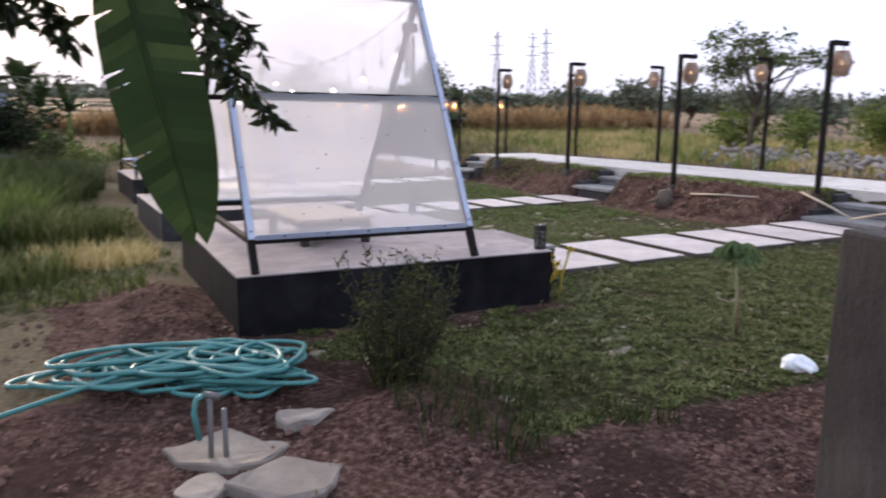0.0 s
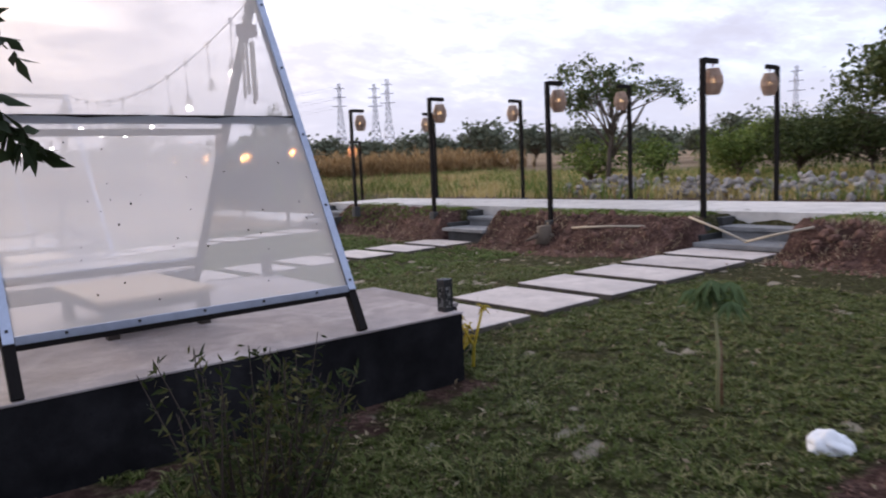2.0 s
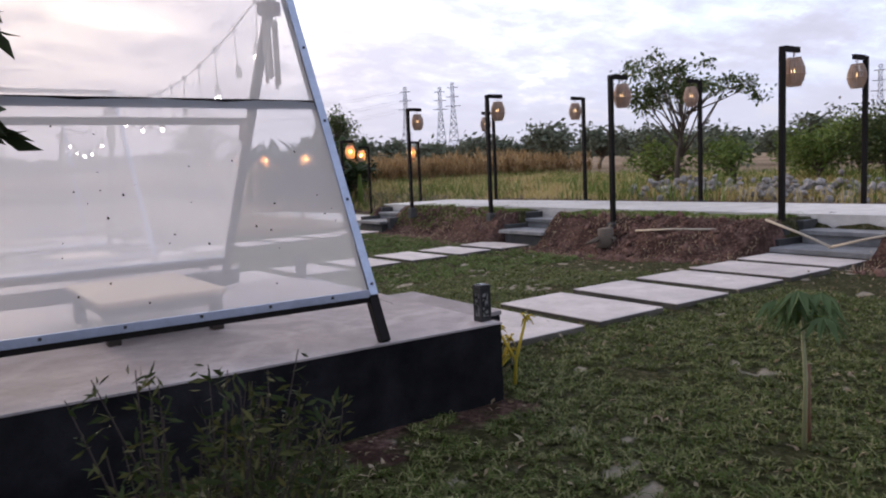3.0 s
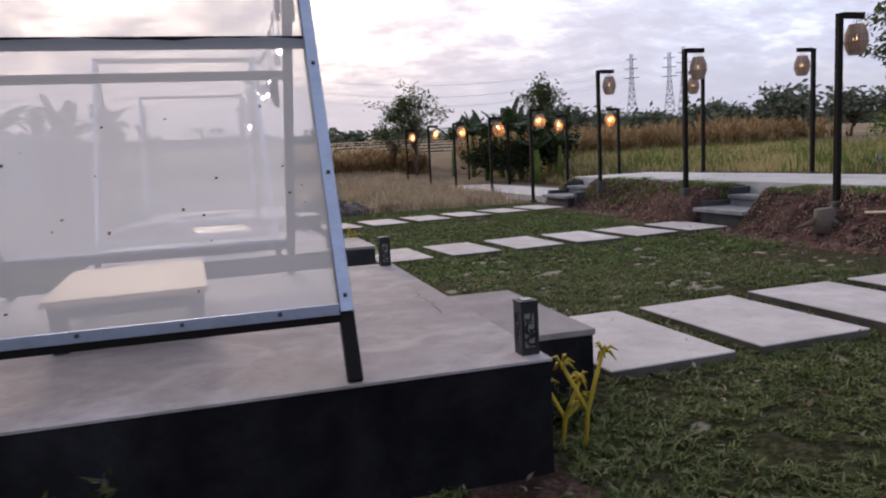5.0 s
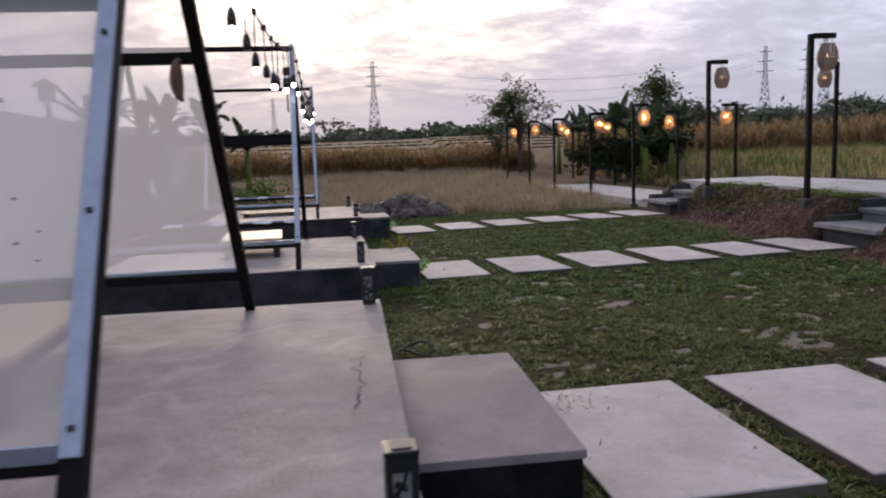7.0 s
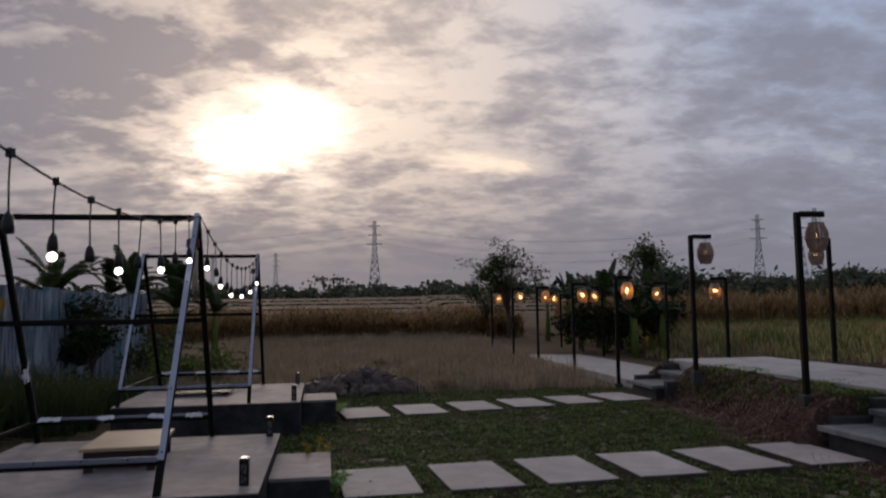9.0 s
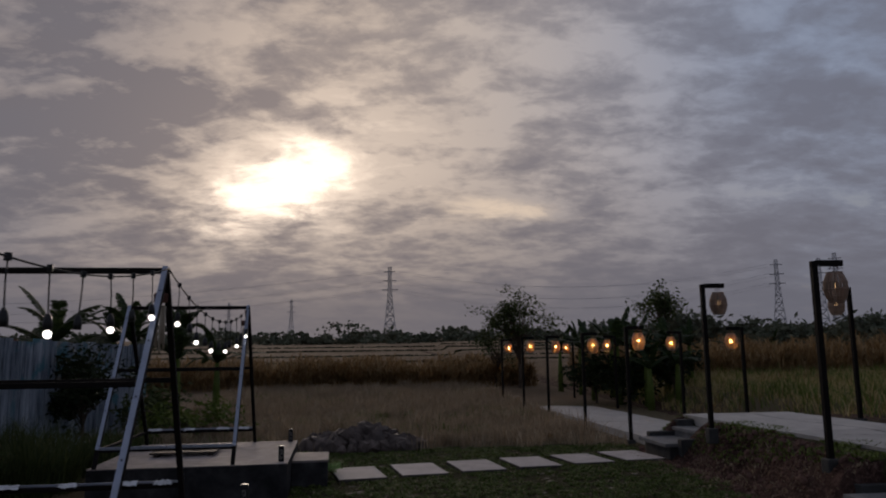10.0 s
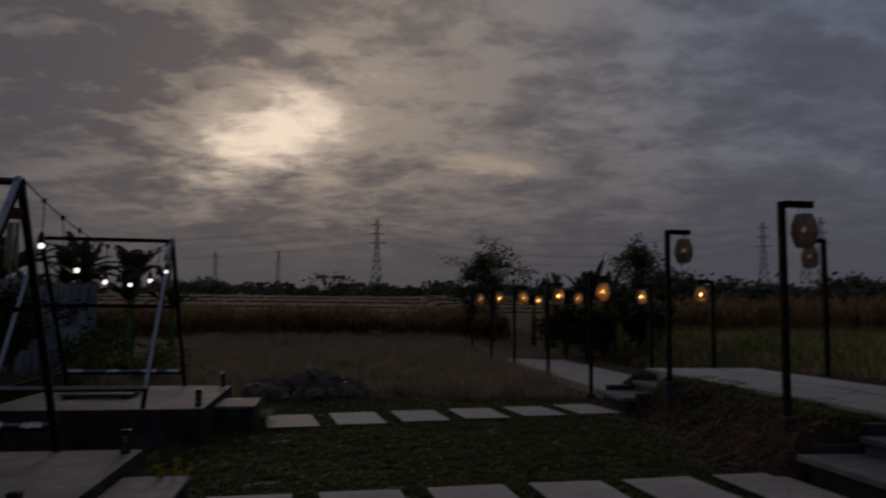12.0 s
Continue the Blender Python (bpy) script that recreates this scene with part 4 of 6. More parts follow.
broken_slab(6.28, -0.35, 0.2, 8, "pale flat boulder lying on the soil bank", 1.3, 0.07, "boulder", mat=M_ROCK)

M_PIPE = plain("weathered_grey_pipe", (0.13, 0.125, 0.12), 0.6, 0.2, 0.25, 40)
stake = thing("tap_stand", "two short weathered grey pipes with a hose tap", "tap", (-2.955, -1.72, ground_z(-2.955, -1.72)), -25)
part("pipe", tube("pipe", [(-0.035, 0, -0.1), (-0.028, 0, 0.31)], 0.012, M_PIPE, 8), M_PIPE, stake)
part("pipe", tube("pipe", [(0.035, 0, -0.1), (0.03, 0, 0.25)], 0.012, M_PIPE, 8), M_PIPE, stake)
part("tap_body", tube("tap_body", [(-0.05, 0, 0.315), (0.02, 0, 0.305)], 0.015, M_PIPE, 10), M_PIPE, stake)
part("spout", tube("spout", [(-0.05, 0, 0.315), (-0.08, -0.02, 0.30), (-0.09, -0.03, 0.24), (-0.07, -0.03, 0.12)], 0.012, M_HOSE, 8), M_HOSE, stake)

bm = box((0, 0, -0.1), (0.30, 0.30, 1.26), 0.012)
bmesh.ops.subdivide_edges(bm, edges=bm.edges[:], cuts=5, use_grid_fill=True)
for v in bm.verts:
    v.co += noise.noise_vector(v.co * 6) * 0.008
solo("gate_pillar", bm, M_PILLAR, "rough dark grey concrete pillar standing in soil", "pillar", at=(-1.97, -4.02, 0)).rotation_euler = (0, 0, radians(-24))

bm = bmesh.new()
bmesh.ops.create_icosphere(bm, subdivisions=4, radius=0.095)
for v in bm.verts:
    d = 1 + 0.35 * noise.noise(v.co * 9) + 0.15 * noise.noise(v.co * 24)
    v.co = Vector((v.co.x * d * 1.15, v.co.y * d, max(-0.03, v.co.z * d * 0.75)))
solo("white_bag", bm, M_WHITE, "crumpled white plastic bag on the grass", "bag", at=(0.47, -1.98, ground_z(0.47, -1.98) + 0.02))


# ---------------------------------------------------------------- plants
RNG = np.random.default_rng(5)
M_TWIG = plain("dark_twig", (0.035, 0.024, 0.018), 0.9, 0, 0.3, 30)


def stems_and_leaves(name, label, category, at, height, radius, stems, leaves, size, stem_mat, leaf_mat, lean=0.35, aspect=0.25, start=0.25, seed=1, group=""):
    """A many-stemmed shrub: thin stems as one part, its small leaves as another."""
    rng = np.random.default_rng(seed)
    t = thing(name, label, category, at, 0, group)
    tubes, spots = [], []
    for k in range(stems):
        a, q = rng.uniform(0, 2 * math.pi), radius * math.sqrt(rng.uniform(0, 1))
        b = Vector((q * 0.45 * math.cos(a), q * 0.45 * math.sin(a), -0.03))
        h = height * rng.uniform(0.55, 1.05)
        tip = Vector((b.x + q * math.cos(a) * (0.6 + lean), b.y + q * math.sin(a) * (0.6 + lean), h))
        midp = b.lerp(tip, 0.5) + Vector((rng.normal(0, 0.03), rng.normal(0, 0.03), 0.04 * height))
        tubes.append(tube_arrays([b, midp, tip], [0.006 * height + 0.001, 0.004 * height + 0.001, 0.0015], 5))
        for f in rng.uniform(start, 1.0, max(1, leaves // stems)):
            p = b.lerp(midp, f * 2) if f < 0.5 else midp.lerp(tip, f * 2 - 1)
            spots.append((p.x + rng.normal(0, 0.012), p.y + rng.normal(0, 0.012), p.z))
    part("stem", joined("stem", tubes, stem_mat), stem_mat, t)
    part("foliage", leaf_cards("foliage", np.array(spots), size, leaf_mat, rng, -0.25, aspect), leaf_mat, t)
    return t


stems_and_leaves("herb_shrub", "straggly herb shrub with green tips and brown stems", "shrub", (-1.95, -1.32, 0.06), 0.72, 0.27, 54, 2300, 0.042, M_TWIG, M_HERB, 0.35, 0.24, 0.12, 3)
stems_and_leaves("herb_shrub", "low straggly herb shrub beside the platform", "shrub", (-1.55, -0.75, 0.03), 0.48, 0.26, 26, 800, 0.050, M_TWIG, M_HERB, 0.2, 0.24, 0.05, 4)


M_STALK = plain("pale_green_stalk", (0.24, 0.24, 0.12), 0.6, 0, 0.2, 20)


def papaya(at):
    t = thing("papaya_sapling", "young papaya sapling with lobed leaves tied to a stick", "sapling", at)
    part("stem", tube("stem", [(0, 0, -0.05), (0.01, 0.0, 0.3), (-0.01, 0.01, 0.60)], [0.011, 0.010, 0.007], M_STALK, 7), M_STALK, t)
    part("support_stick", tube("support_stick", [(0.06, 0.01, -0.05), (0.05, 0.01, 0.36)], 0.008, M_WOOD, 6), M_WOOD, t)
    rng = random.Random(9)
    for k in range(10):
        a = k * 2.4
        ln = rng.uniform(0.05, 0.13)
        tip = Vector((ln * math.cos(a), ln * math.sin(a), 0.60 + rng.uniform(-0.02, 0.10)))
        stalk_part = part("leaf_stalk", tube("leaf_stalk", [(-0.01, 0.01, 0.56 + k * 0.004), tip], 0.0035, M_BUSH, 5), M_BUSH, t)
        bm = bmesh.new()
        c = bm.verts.new(tip)
        lobes = []
        for j in range(15):
            b = a + (j - 7) * 0.38
            rr = (0.105 if j % 2 else 0.048) * rng.uniform(0.85, 1.15)
            lobes.append(bm.verts.new(tip + Vector((rr * math.cos(b), rr * math.sin(b), -0.10 if j % 2 else -0.02))))
        for j in range(14):
            bm.faces.new((c, lobes[j], lobes[j + 1]))
        part("leaf", bm, M_PAPAYA, stalk_part)
    return t


papaya((0.58, -1.36, 0.02))


def banana_leaf(p0, p1, droop, width, seed, torn=6, face=None):
    """Vertices and faces of a long leaf from p0 towards p1, hanging by droop, with torn edges."""
    rng = random.Random(seed)
    n = 22
    p0, p1 = Vector(p0), Vector(p1)
    pts = []
    for i in range(n + 1):
        f = i / n
        p = p0.lerp(p1, f)
        p.z -= droop * f * f
        pts.append(p)
    tears = {rng.randint(2, n - 2) * rng.choice((-1, 1)) for _ in range(torn)}
    vs, fs = [], []
    for i in range(n):
        f0, f1 = i / n, (i + 1) / n
        d = (pts[i + 1] - pts[i]).normalized()
        side = face.copy() if face else d.cross(Vector((0, 0, 1)))
        side = side - d * side.dot(d)
        side = side.normalized() if side.length > 0.05 else Vector((1, 0, 0))
        up = side.cross(d)
        for s in (-1, 1):
            w0 = width * math.sin(math.pi * min(1, f0 * 0.93 + 0.06)) ** 0.55
            w1 = width * math.sin(math.pi * min(1, f1 * 0.93 + 0.06)) ** 0.55
            gap = 0.30 if s * i in tears else 0.0
            if torn > 20:
                w0, w1 = w0 * rng.uniform(0.75, 1.05), w1 * rng.uniform(0.5, 1.05)
            sag = -0.18 if not face else 0.06
            a, b = pts[i], pts[i + 1]
            j = 1.0
            o = len(vs)
            tilt = d * (width * 0.3)
            vs += [tuple(a), tuple(a + side * s * w0 * 0.5 + up * w0 * 0.1 + tilt * 0.5), tuple(a + side * s * w0 * j + up * w0 * sag + tilt),
                   tuple(b - d * (b - a).length * gap + side * s * w1 * j + up * w1 * sag + tilt), tuple(b + side * s * w1 * 0.5 + up * w1 * 0.1 + tilt * 0.5), tuple(b)]
            fs += [(o, o + 1, o + 4, o + 5), (o + 1, o + 2, o + 3, o + 4)]
    return (vs, fs), pts


def banana_plant(at, height, leaves, seed, label, spread=1.0, lean=0.0):
    rng = random.Random(seed)
    t = thing("banana_plant", label, "banana plant", at, 0, "banana plants")
    top = Vector((lean, 0, height * 0.55))
    part("pseudostem", tube("pseudostem", [(0, 0, -0.1), (lean * 0.4, 0, height * 0.3), top], [0.12, 0.10, 0.06], M_BUSH, 9), M_BUSH, t)
    for k in range(leaves):
        a = k * 2.4 + rng.uniform(-0.3, 0.3)
        rise = rng.uniform(0.35, 1.08)
        ln = height * rng.uniform(0.40, 0.58)
        out = ln * math.cos(rise * 1.35) * spread
        tip = top + Vector((math.cos(a) * out, math.sin(a) * out, ln * math.sin(rise * 1.35)))
        piece, mid = banana_leaf(top, tip, height * rng.uniform(0.10, 0.34), height * 0.060, seed * 31 + k, 30)
        rib = tube_arrays(mid, [0.018 - 0.015 * i / len(mid) for i in range(len(mid))], 5)
        part("leaf", joined("leaf", [piece, rib], M_PALM), M_PALM, t)
    return t


# the plant whose hanging leaf the walk starts beside
near = thing("banana_plant", "banana plant with one broad torn leaf hanging down", "banana plant", (-4.02, -2.45, 0), 0, "banana plants")
part("pseudostem", tube("pseudostem", [(0, 0, -0.1), (0.05, 0.02, 1.0), (0.12, 0.05, 1.9)], [0.13, 0.11, 0.07], M_BUSH, 10), M_BUSH, near)
stalk = [Vector((0.12, 0.05, 1.9)), Vector((0.35, 0.2, 2.25)), Vector((0.60, 0.36, 2.34)), Vector((0.74, 0.42, 2.14))]
part("leaf_stalk", tube("leaf_stalk", stalk, [0.03, 0.024, 0.018, 0.014], M_BUSH, 7), M_BUSH, near)
piece, mid = banana_leaf((0.74, 0.42, 2.14), (0.97, 0.40, 1.08), 0.0, 0.172, 8, 5, Vector((0.9, -0.43, 0)))
part("leaf", joined("leaf", [piece, tube_arrays(mid, [0.014 - 0.011 * i / len(mid) for i in range(len(mid))], 6)], M_PALM), M_PALM, near)


def crown_spots(rng, centre, radii, clumps, per, spread):
    """Leaf places in clumps that gather on a few uneven lobes."""
    lobes = rng.normal(0, 1, (7, 3))
    lobes /= np.linalg.norm(lobes, axis=1)[:, None]
    lobes[:, 2] = np.where(lobes[:, 2] < -0.35, -lobes[:, 2], lobes[:, 2])
    lobes *= rng.uniform(0.35, 0.85, 7)[:, None]
    c = lobes[rng.integers(0, 7, clumps)] + rng.normal(0, 0.26, (clumps, 3))
    c = c * np.array(radii) + np.array(centre)
    p = np.repeat(c, per, 0) + rng.normal(0, 1, (clumps * per, 3)) * spread * np.array((1, 1, 0.7))
    p[:, 2] = np.maximum(p[:, 2], 0.02)
    return c, p


def tree(name, label, at, height, crown_at, radii, clumps, per, leaf, mat, seed, trunk=0.07, spread=0.2, group="", droop=0.3, aspect=0.45):
    rng = np.random.default_rng(seed)
    t = thing(name, label, "tree" if "tree" in name else "bush", at, 0, group)
    c, p = crown_spots(rng, (0, 0, crown_at), radii, clumps, per, spread)
    top = Vector((rng.normal(0, 0.1), rng.normal(0, 0.1), crown_at * 0.8))
    tubes = [tube_arrays([(0, 0, -0.2), (top.x * 0.3, top.y * 0.5 + 0.05, crown_at * 0.4), top], [trunk, trunk * 0.8, trunk * 0.55], 8)]
    for q in c[:: max(1, clumps // 26)]:
        q = Vector(q)
        s = Vector((top.x * 0.6, top.y * 0.7, crown_at * rng.uniform(0.35, 0.8)))
        m = s.lerp(q, 0.55) + Vector((0, 0, 0.12 * height * rng.uniform(-0.3, 1)))
        tubes.append(tube_arrays([s, m, q], [trunk * 0.4, trunk * 0.22, trunk * 0.06], 5))
    part("trunk", joined("trunk", tubes, M_TRUNK), M_TRUNK, t)
    part("crown", leaf_cards("crown", p, leaf, mat, rng, droop, aspect), mat, t)
    return t


def g(x, y):
    return ground_z(x, y)


# tree whose drooping branches hang over the clad tent
mango = thing("mango_tree", "broad-leaved tree with drooping branches over the tent", "tree", (-5.3, -0.9, 0))
tubes = [tube_arrays([(0, 0, -0.2), (0.1, 0.05, 1.4), (0.4, 0.2, 2.7)], [0.14, 0.12, 0.09], 9)]
spots = []
rng = np.random.default_rng(21)
for e in ((3.07, 0.86, 1.45), (3.09, 1.44, 1.98), (2.75, 1.0, 2.05), (2.3, 1.2, 2.15), (1.9, 1.4, 1.95), (2.1, 0.6, 2.25), (2.6, 0.9, 2.5), (1.5, 1.0, 2.3), (2.9, 1.2, 2.55), (1.6, 1.7, 2.1), (3.3, 1.6, 2.75), (1.2, 0.6, 2.35), (0.9, 0.9, 2.2), (2.4, 0.5, 2.35), (2.2, 1.6, 2.3), (1.3, 0.1, 2.3)):
    s, e = Vector((0.4, 0.2, 2.7)), Vector(e)
    m1 = s.lerp(e, 0.45) + Vector((0, 0, 0.55))
    m2 = s.lerp(e, 0.8) + Vector((0, 0, 0.35))
    tubes.append(tube_arrays([s, m1, m2, e], [0.04, 0.022, 0.012, 0.004], 6))
    for k in range(230):
        f = rng.uniform(0.25, 1.0)
        p = m1.lerp(m2, (f - 0.25) / 0.35) if f < 0.6 else m2.lerp(e, (f - 0.6) / 0.4)
        spots.append((p.x + rng.normal(0, 0.035), p.y + rng.normal(0, 0.035), p.z + rng.normal(0, 0.02)))
part("trunk", joined("trunk", tubes, M_TRUNK), M_TRUNK, mango)
part("foliage", leaf_cards("foliage", np.array(spots), 0.13, M_DARKLEAF, rng, 0.9, 0.36), M_DARKLEAF, mango)


# yellowed spider lilies and bright seedlings
def yellow_plant(at, h, seed, label):
    rng = random.Random(seed)
    t = thing("yellow_plant", label, "plant", at, 0, "yellowed plants by the steps")
    for k in range(2 + seed % 2):
        a = rng.uniform(0, 6.28) if k else -0.5
        tip = Vector((0.08 * math.cos(a), 0.08 * math.sin(a), h * (1 - 0.16 * k)))
        m = Vector((0.02, 0, h * 0.4))
        part("stalk", tube("stalk", [(0, 0, -0.05), m, tip], [0.012, 0.010, 0.008], M_YELLOW, 7), M_YELLOW, t)
        pieces = []
        for j in range(8):
            b = j * 2.4
            q = tip + Vector((math.cos(b) * rng.uniform(0.02, 0.06), math.sin(b) * rng.uniform(0.02, 0.06), rng.uniform(-0.05, 0.05)))
            pieces.append(tube_arrays([tip, tip.lerp(q, 0.5) + Vector((0, 0, 0.02)), q], [0.006, 0.007, 0.0015], 5))
        part("withered_head", joined("withered_head", pieces, M_YELLOW), M_YELLOW, t)
    return t


yellow_plant((0.20, 0.16, 0.02), 0.40, 2, "yellowed lily stalks beside the platform step")
yellow_plant((0.14, 0.24, 0.02), 0.27, 3, "short yellowed lily stalk beside the platform")
yellow_plant((0.34, 7.30, -0.06), 0.34, 5, "yellow plant beside the second platform")
yellow_plant((0.42, 7.38, -0.06), 0.28, 7, "yellow plant beside the second platform")
stems_and_leaves("flower_bed_plant", "dark withered bedding plants at the platform foot", "plant", (0.18, 0.42, 0.02), 0.16, 0.16, 26, 260, 0.045, M_WOOD, M_DARKLEAF, 0.3, 0.5, 0.3, 12)
stems_and_leaves("lime_plant", "small bright green plant at the stepping stones", "plant", (0.52, 6.85, -0.06), 0.14, 0.14, 24, 320, 0.05, M_BUSH, M_LIME, 0.5, 0.4, 0.3, 13)
stems_and_leaves("lime_plant", "small bright green plant at the far stones", "plant", (0.50, 12.2, -0.06), 0.13, 0.13, 20, 220, 0.05, M_BUSH, M_LIME, 0.5, 0.4, 0.3, 14)

# ---------------------------------------------------------------- left boundary: fence, grasses, bananas
def fence_material():
    def build(n, p):
        s = n.add("ShaderNodeSeparateXYZ")
        n.put(s, "i0", p)
        streak = n.add("ShaderNodeMapping")
        streak.inputs["Scale"].default_value = (3, 3, 0.25)
        n.put(streak, "i0", p)
        v = n.noise(streak.outputs[0], 3.5, 5, 0.7)
        col = n.ramp(v, [(0.34, (0.07, 0.08, 0.09)), (0.48, (0.30, 0.35, 0.42)), (0.66, (0.58, 0.63, 0.68))])
        blot = n.noise(p, 0.9, 3, 0.6)
        high = n.math("MULTIPLY", n.ramp(blot, [(0.54, (0, 0, 0)), (0.60, (1, 1, 1))]), n.ramp(n.math("DIVIDE", s.outputs[1], 30.0), [(0.46, (1, 1, 1)), (0.55, (0, 0, 0))]))
        col = n.mix(high, col, (0.55, 0.36, 0.05))
        teal = n.ramp(n.noise(p, 1.3, 3, 0.6, 2.0, 0.8), [(0.56, (0, 0, 0)), (0.64, (0.8, 0.8, 0.8))])
        return n.mix(teal, col, (0.10, 0.28, 0.34)), 0.55, 0.1

    return material("painted_corrugated_sheet", build)


M_FENCE = fence_material()
fence = thing("fence", "corrugated metal fence painted pale blue with faded patches", "fence", (-5.1, 9.0, 0))
bm = bmesh.new()
cols = []
for k in range(25):
    x = 0.022 * math.cos(k * math.pi / 2)
    cols.append((bm.verts.new((x, k * 0.034, 0)), bm.verts.new((x, k * 0.034, 2.22))))
for a, b in zip(cols, cols[1:]):
    bm.faces.new((a[0], b[0], b[1], a[1]))
bmesh.ops.solidify(bm, geom=bm.faces[:], thickness=0.004)
sheet_me = finish(bm, "fence_sheet", M_FENCE)
for k in range(16):
    s = new("fence_sheet", sheet_me)
    s.parent = fence
    s.matrix_basis = pose(0.004 * (k % 2), k * 0.80, g(-5.1, 9 + k * 0.8) + 0.02 * math.sin(k * 1.9), 0, 0, 0)
for k in range(6):
    part("fence_post", beam((-0.06, k * 2.55, -0.2), (-0.06, k * 2.55, 2.1), 0.06), M_WOOD, fence)
roofed = thing("roofed_lantern", "small roofed wooden garden lantern on the fence line", "garden lantern", (-5.0, 11.6, 0))
part("post", beam((0, 0, -0.1), (0, 0, 2.35), 0.07), M_WOOD, roofed)
part("box", box((-0.10, -0.10, 2.352), (0.10, 0.10, 2.6), 0.01), M_WOOD, roofed)
bm = bmesh.new()
bmesh.ops.create_cone(bm, segments=4, radius1=0.27, radius2=0.03, depth=0.13, cap_ends=True, matrix=Matrix.Translation((0, 0, 2.666)) @ Matrix.Rotation(math.pi / 4, 4, "Z"))
part("roof", bm, M_WOOD, roofed)


def grass_clump(x, y, h, r, count, mat, seed, label, width=0.008):
    rng = np.random.default_rng(seed)
    a = rng.uniform(0, 6.283, count)
    q = r * np.sqrt(rng.uniform(0, 1, count))
    pos = np.stack([q * np.cos(a), q * np.sin(a), np.full(count, -0.03)], 1)
    me = blades("grass_clump", pos, h * rng.uniform(0.6, 1.1, count), width, 0.55, mat, rng)
    tagged(new("grass_clump", me), label, "grass", "tall grass clumps").matrix_basis = pose(x, y, g(x, y))


for k, (x, y, h, r, c) in enumerate(((-4.3, 12.4, 1.05, 0.7, 900), (-3.6, 11.3, 0.95, 0.6, 800), (-4.5, 10.3, 1.1, 0.6, 800), (-3.4, 13.2, 0.8, 0.6, 600), (-3.9, 8.6, 0.9, 0.5, 600), (-3.5, 14.8, 0.7, 0.6, 500))):
    grass_clump(x, y, h, r, c, M_LEAF, 40 + k, "arching clump of tall green grass near the fence")
for k, (x, y, h, r, c) in enumerate(((-4.25, 5.6, 0.95, 0.5, 800), (-3.85, 4.6, 0.7, 0.45, 600), (-4.6, 4.2, 0.9, 0.4, 500), (-3.4, 6.2, 0.5, 0.5, 500), (-3.3, 3.4, 0.3, 0.6, 700), (-4.1, 2.6, 0.35, 0.6, 700), (-4.9, 6.5, 1.2, 0.5, 600))):
    grass_clump(x, y, h, r, c, M_BUSH if k in (0, 2, 6) else M_MEADOW if k % 2 == 0 else M_TURF, 60 + k, "bright tall grass clump on rough ground")
tree("fence_bush", "dark leafy bush in front of the fence", (-4.5, 15.6, g(-4.5, 15.6)), 2.1, 1.1, (0.95, 0.95, 0.95), 70, 40, 0.13, M_DARKLEAF, 71, 0.04, 0.14)
tree("green_bush", "low bright green bush beyond the platforms", (-2.6, 17.2, g(-2.6, 17.2)), 0.9, 0.45, (1.1, 0.9, 0.42), 40, 30, 0.13, M_BUSH, 72, 0.03, 0.15)
tree("green_bush", "low green bush by the fence end", (-3.9, 18.4, g(-3.9, 18.4)), 1.2, 0.6, (0.9, 0.9, 0.6), 36, 30, 0.14, M_LEAF, 73, 0.03, 0.15)
for k, (x, y, h, n) in enumerate(((-8.2, 23.5, 4.4, 9), (-6.9, 24.5, 4.1, 9), (-5.8, 22.8, 4.1, 9), (-4.8, 24.0, 4.2, 9), (-4.2, 21.6, 3.3, 8), (-7.6, 21.6, 3.9, 8), (-3.4, 23.0, 3.0, 8))):
    banana_plant((x, y, g(x, y)), h, n, 80 + k, "banana plant with tattered leaves behind the fence")

# ---------------------------------------------------------------- beyond the lower walkway
for k, (x, y, h, n) in enumerate(((9.5, 24.6, 3.5, 11), (10.4, 25.6, 3.2, 10), (10.1, 23.6, 2.8, 10), (11.3, 24.8, 2.8, 10), (9.2, 26.4, 3.1, 10), (11.9, 26.5, 2.8, 10), (10.8, 22.8, 2.3, 9), (12.3, 25.2, 2.4, 9), (9.8, 22.6, 2.3, 9), (9.5, 29.0, 3.3, 10), (9.2, 31.0, 3.0, 10), (10.3, 27.6, 3.6, 10), (11.4, 28.4, 3.0, 10))):
    banana_plant((x, y, g(x, y)), h, n, 120 + k, "dark banana plant in the clump beside the walkway", 1.1)
for k, (x, y, h) in enumerate(((9.8, 24.3, 1.5), (11.2, 24.0, 1.4), (8.9, 25.2, 1.6))):
    tree("undergrowth_bush", "dark undergrowth bush among the banana plants", (x, y, g(x, y)), h, h * 0.5, (0.9, 0.8, h * 0.5), 40, 26, 0.2, M_DARKLEAF, 130 + k, 0.04, 0.2)
tree("field_tree", "slender tree with a sparse round crown by the field", (8.0, 33.5, g(8, 33.5)), 4.3, 2.9, (1.4, 1.4, 1.15), 74, 48, 0.14, M_LEAF, 140, 0.10, 0.2)
tree("field_tree", "small sparse tree behind the banana plants", (13.0, 29.0, g(13, 29)), 3.6, 2.75, (1.0, 1.0, 0.85), 44, 44, 0.14, M_LEAF, 141, 0.09, 0.2)
tree("field_tree", "small sparse tree at the edge of the cornfield", (7.0, 34.5, g(7.0, 34.5)), 2.7, 1.8, (0.8, 0.8, 0.8), 30, 24, 0.15, M_LEAF, 142, 0.06, 0.18)
